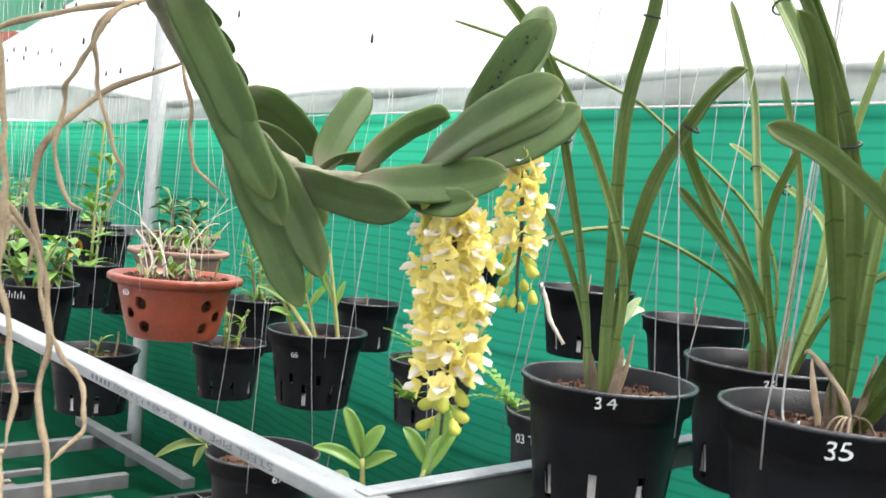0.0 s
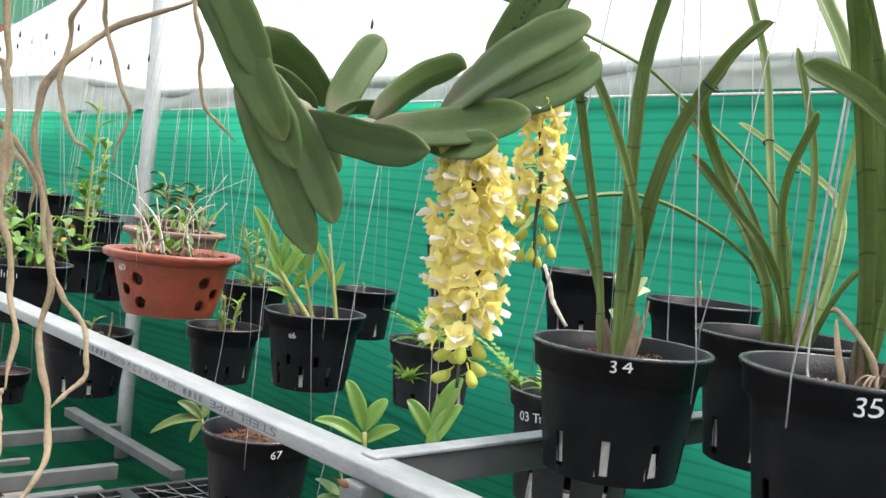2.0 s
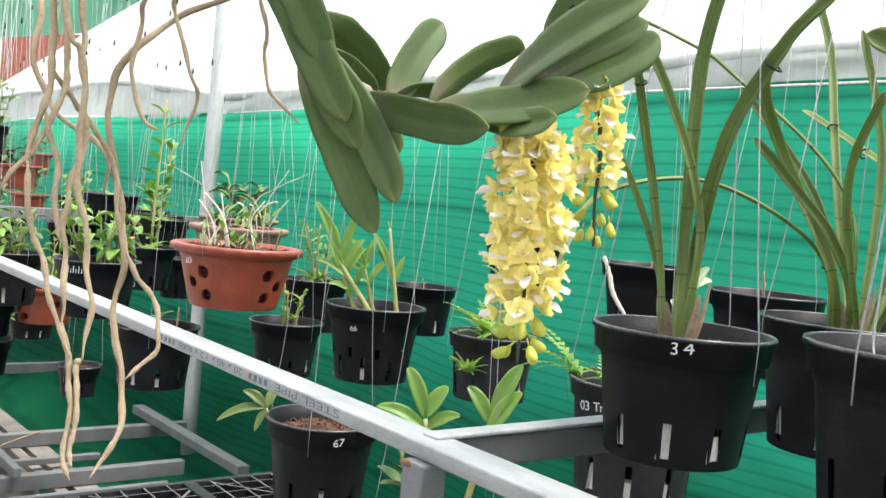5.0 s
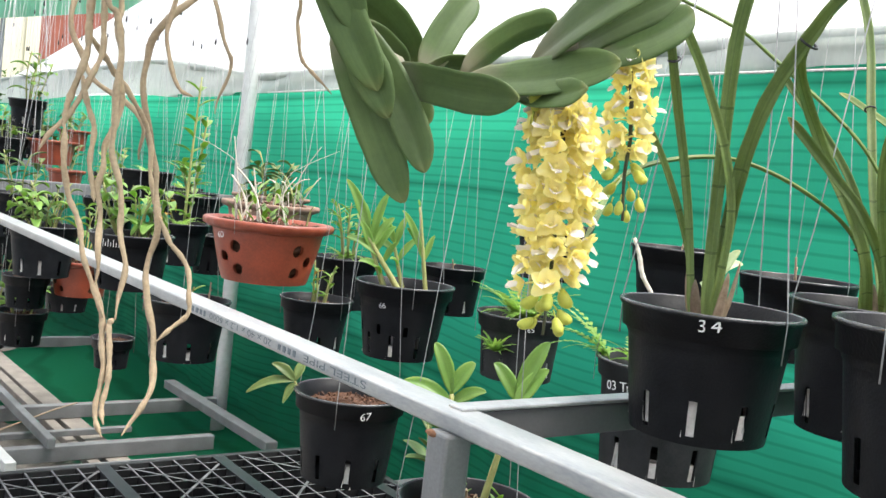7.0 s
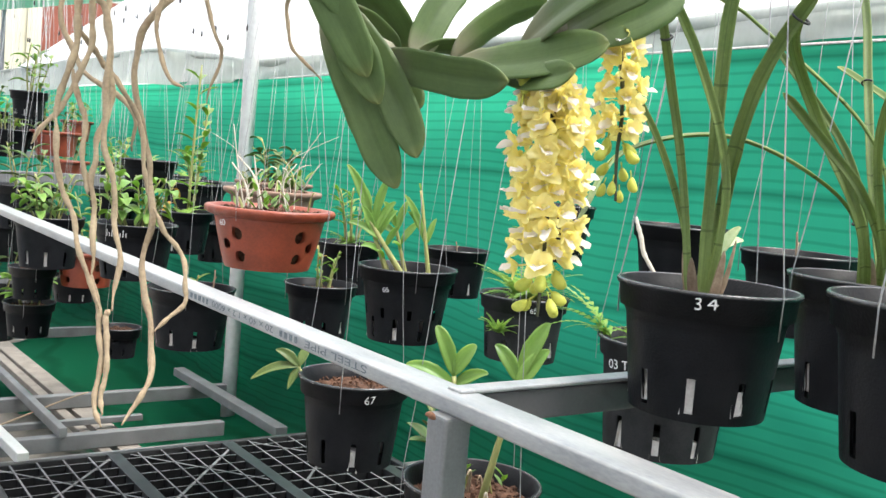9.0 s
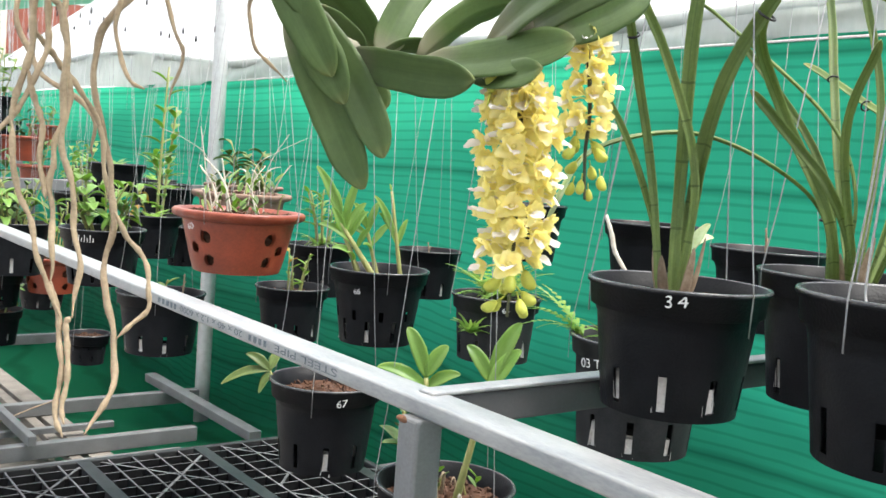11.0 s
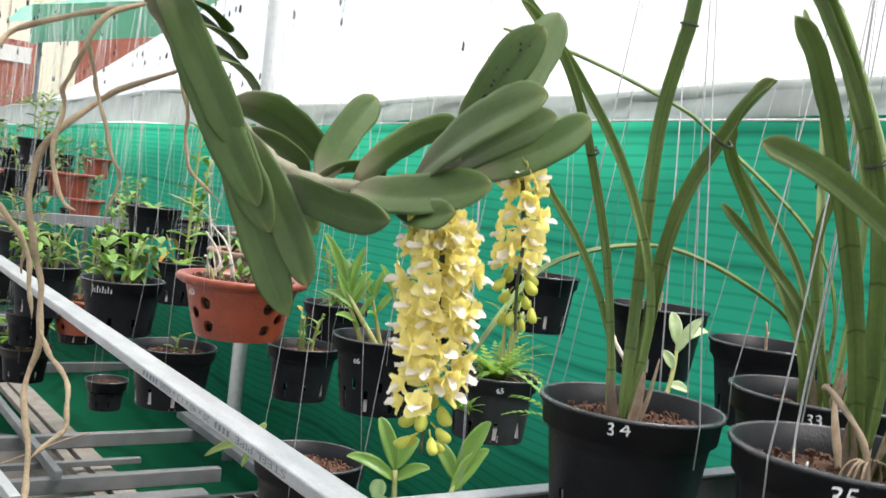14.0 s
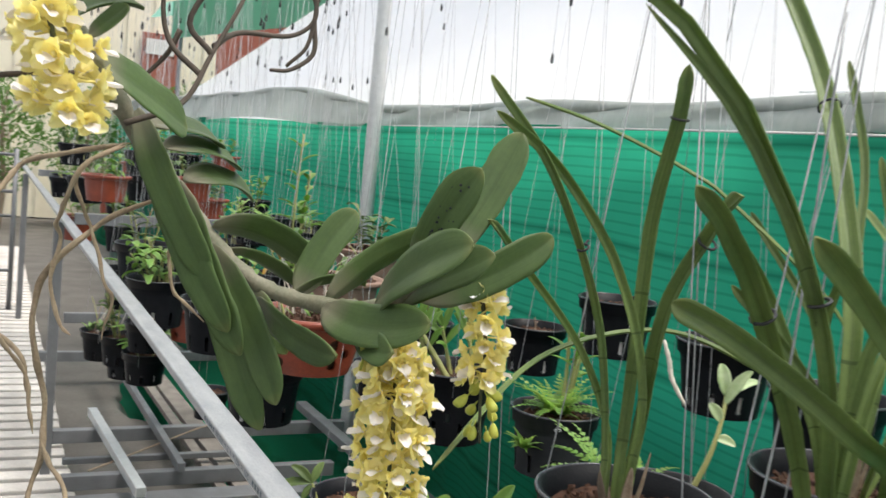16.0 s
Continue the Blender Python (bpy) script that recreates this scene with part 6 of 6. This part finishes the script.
# ---- what stands beyond the bench ----
def walkway():
    root = thing("walkway", "pale grey slatted walkway of cross planks", "walkway", kind="structure")
    bm = bmesh.new()
    box(bm, (-0.5, -0.052, -0.03), (0.5, 0.052, 0.0), None, 0.006)
    me = bpy.data.meshes.new("plank")
    bm.to_mesh(me)
    bm.free()
    me.materials.append(material("pale_planks", (0.62, 0.58, 0.53), (0.42, 0.39, 0.36), rough=0.9, size=8, fine=90, bump=0.4, per_object=0.15))
    rnd = random.Random(3)
    for k in range(75):
        shared("plank", me, root, pose(0.055 + rnd.uniform(-0.008, 0.008), 1.2 + 0.15 * k, 0.03, 0, 0, rnd.uniform(-0.4, 0.4)))


walkway()


def background():
    house = thing("house", "cream boarded house wall with a dark red shutter", "house", at=(0, 16.5, 0))
    part("wall", box(bmesh.new(), (-9, 0, 0), (3.6, 0.2, 4.4)), CREAM, house, "cream boarded wall", smooth=False)
    for k in range(30):
        x = -8.8 + 0.42 * k
        part("board_strip", box(bmesh.new(), (x, -0.03, 0), (x + 0.05, 0.0, 4.4)), CREAM, house, smooth=False)
    part("shutter", box(bmesh.new(), (2.35, -0.09, 1.9), (2.95, -0.04, 3.2), None, 0.01), BRICKRED, house, "dark red wooden shutter", smooth=False)
    part("window", box(bmesh.new(), (2.42, -0.11, 2.85), (2.88, -0.095, 3.1)), FOAM, house, "white pane above the shutter", smooth=False)
    shed = thing("brick_shed", "red brick shed wall behind the greenhouse", "shed", at=(4.4, 17.0, 0))
    part("wall", box(bmesh.new(), (-1.6, 0, 0), (3.5, 0.2, 3.7)), BRICKRED, shed, smooth=False)
    canopy = thing("net_canopy", "bright green shade net canopy over the neighbouring beds", "net canopy", at=(4.5, 13.6, 0), kind="structure")
    bm = bmesh.new()
    rows = [[bm.verts.new((-2.2 + 0.5 * i, -0.4 + 0.5 * j, 3.35 + 0.12 * i + 0.05 * math.sin(i * 1.3 + j))) for i in range(16)] for j in range(5)]
    for j in range(4):
        for i in range(15):
            bm.faces.new((rows[j][i], rows[j][i + 1], rows[j + 1][i + 1], rows[j + 1][i]))
    part("net", bm, NET_SUNLIT, canopy)
    bm = bmesh.new()
    rows = [[bm.verts.new((-2.2 + 0.5 * i, -0.4 + 0.03 * math.sin(i * 2), 3.35 + 0.12 * i - 0.25 * j)) for i in range(16)] for j in range(3)]
    for j in range(2):
        for i in range(15):
            bm.faces.new((rows[j][i], rows[j][i + 1], rows[j + 1][i + 1], rows[j + 1][i]))
    part("valance", bm, NET_SUNLIT, canopy)
    for x in (-2.0, 1.5, 5.0):
        part("post", tube(bmesh.new(), [(x, 0, 0), (x, 0, 3.3 + 0.24 * (x + 2.2))], 0.03, 8), ZINC_OLD, canopy)
    gate = thing("metal_railing", "grey steel railing across the end of the aisle", "railing", at=(0, 8.2, 0))
    for x in (-0.6, -0.1, 0.36):
        part("post", tube(bmesh.new(), [(x, 0, 0), (x, 0, 1.35)], 0.02, 8), ZINC_OLD, gate)
    for z in (0.35, 0.8, 1.0, 1.3):
        part("bar", tube(bmesh.new(), [(-0.62, 0, z), (0.38, 0, z)], 0.013, 8), ZINC_OLD, gate)
    rnd = random.Random(19)
    for tx, ty, th, seed in ((0.3, 14.5, 2.3, 1), (-1.6, 13.8, 2.8, 2), (1.5, 15.2, 2.2, 3), (2.9, 15.8, 2.5, 4)):
        tree = thing("shrub", "leafy garden shrub in bright light", "shrub", "shrubs beyond the bench", (tx, ty, 0))
        part("trunk", tube(bmesh.new(), smooth_line([(0, 0, 0), (0.05, 0.03, th * 0.3), (0.0, 0.0, th * 0.6), (0.05, 0, th * 0.85)], 4), lambda s: 0.045 * (1.1 - 0.8 * s), 8), DRY, tree)
        for b in range(7):
            a = 2.4 * b
            part("limb", tube(bmesh.new(), bowed((0, 0, th * (0.3 + 0.07 * b)), (0.55 * math.cos(a), 0.55 * math.sin(a), th * (0.5 + 0.07 * b)), (0, 0, 0.06), 5), lambda s: 0.016 * (1.1 - 0.8 * s), 6), DRY, tree)
        bm = bmesh.new()
        rb = random.Random(seed)
        for _ in range(1500):
            d = Vector((rb.gauss(0, 1), rb.gauss(0, 1), rb.gauss(0, 1))).normalized() * rb.uniform(0.3, 1.0) ** 0.5
            lump = 0.8 + 0.35 * noise.noise(d * 2.2 + Vector((seed * 7, 0, 0)))
            p = Vector((d.x * 0.75 * lump, d.y * 0.75 * lump, th * 0.62 + d.z * th * 0.42 * lump))
            n1 = Vector((rb.gauss(0, 1), rb.gauss(0, 1), rb.gauss(0, 1))).normalized()
            u = n1.orthogonal().normalized()
            v = n1.cross(u)
            s = rb.uniform(0.03, 0.06)
            bm.faces.new([bm.verts.new(p + q) for q in (-u * s, v * s * 0.45, u * s, -v * s * 0.45)])
        tagged(part("crown", bm, CREST, tree, smooth=False), kind="stuff")


background()


hang = thing("dry_cane", "whitish dry cane hanging over a pot's rim", "dry cane", "dry canes", (1.249, 1.005, 1.274))
part("cane", tube(bmesh.new(), smooth_line([(-0.012, 0.019, 0.065), (-0.004, 0.008, 0.03), (0.0, 0.0, 0.0), (0.015, -0.024, -0.041)], 5), lambda s: 0.003 + 0.0014 * math.sin(s * 3.1) + 0.0006 * math.sin(s * 40), 7), PALE, hang)
part("hanging_wire", tube(bmesh.new(), [(-0.012, 0.019, 0.06), (0.0, 0.03, ROOF_Z - 1.274)], 0.0006, 5), WIRE, hang)
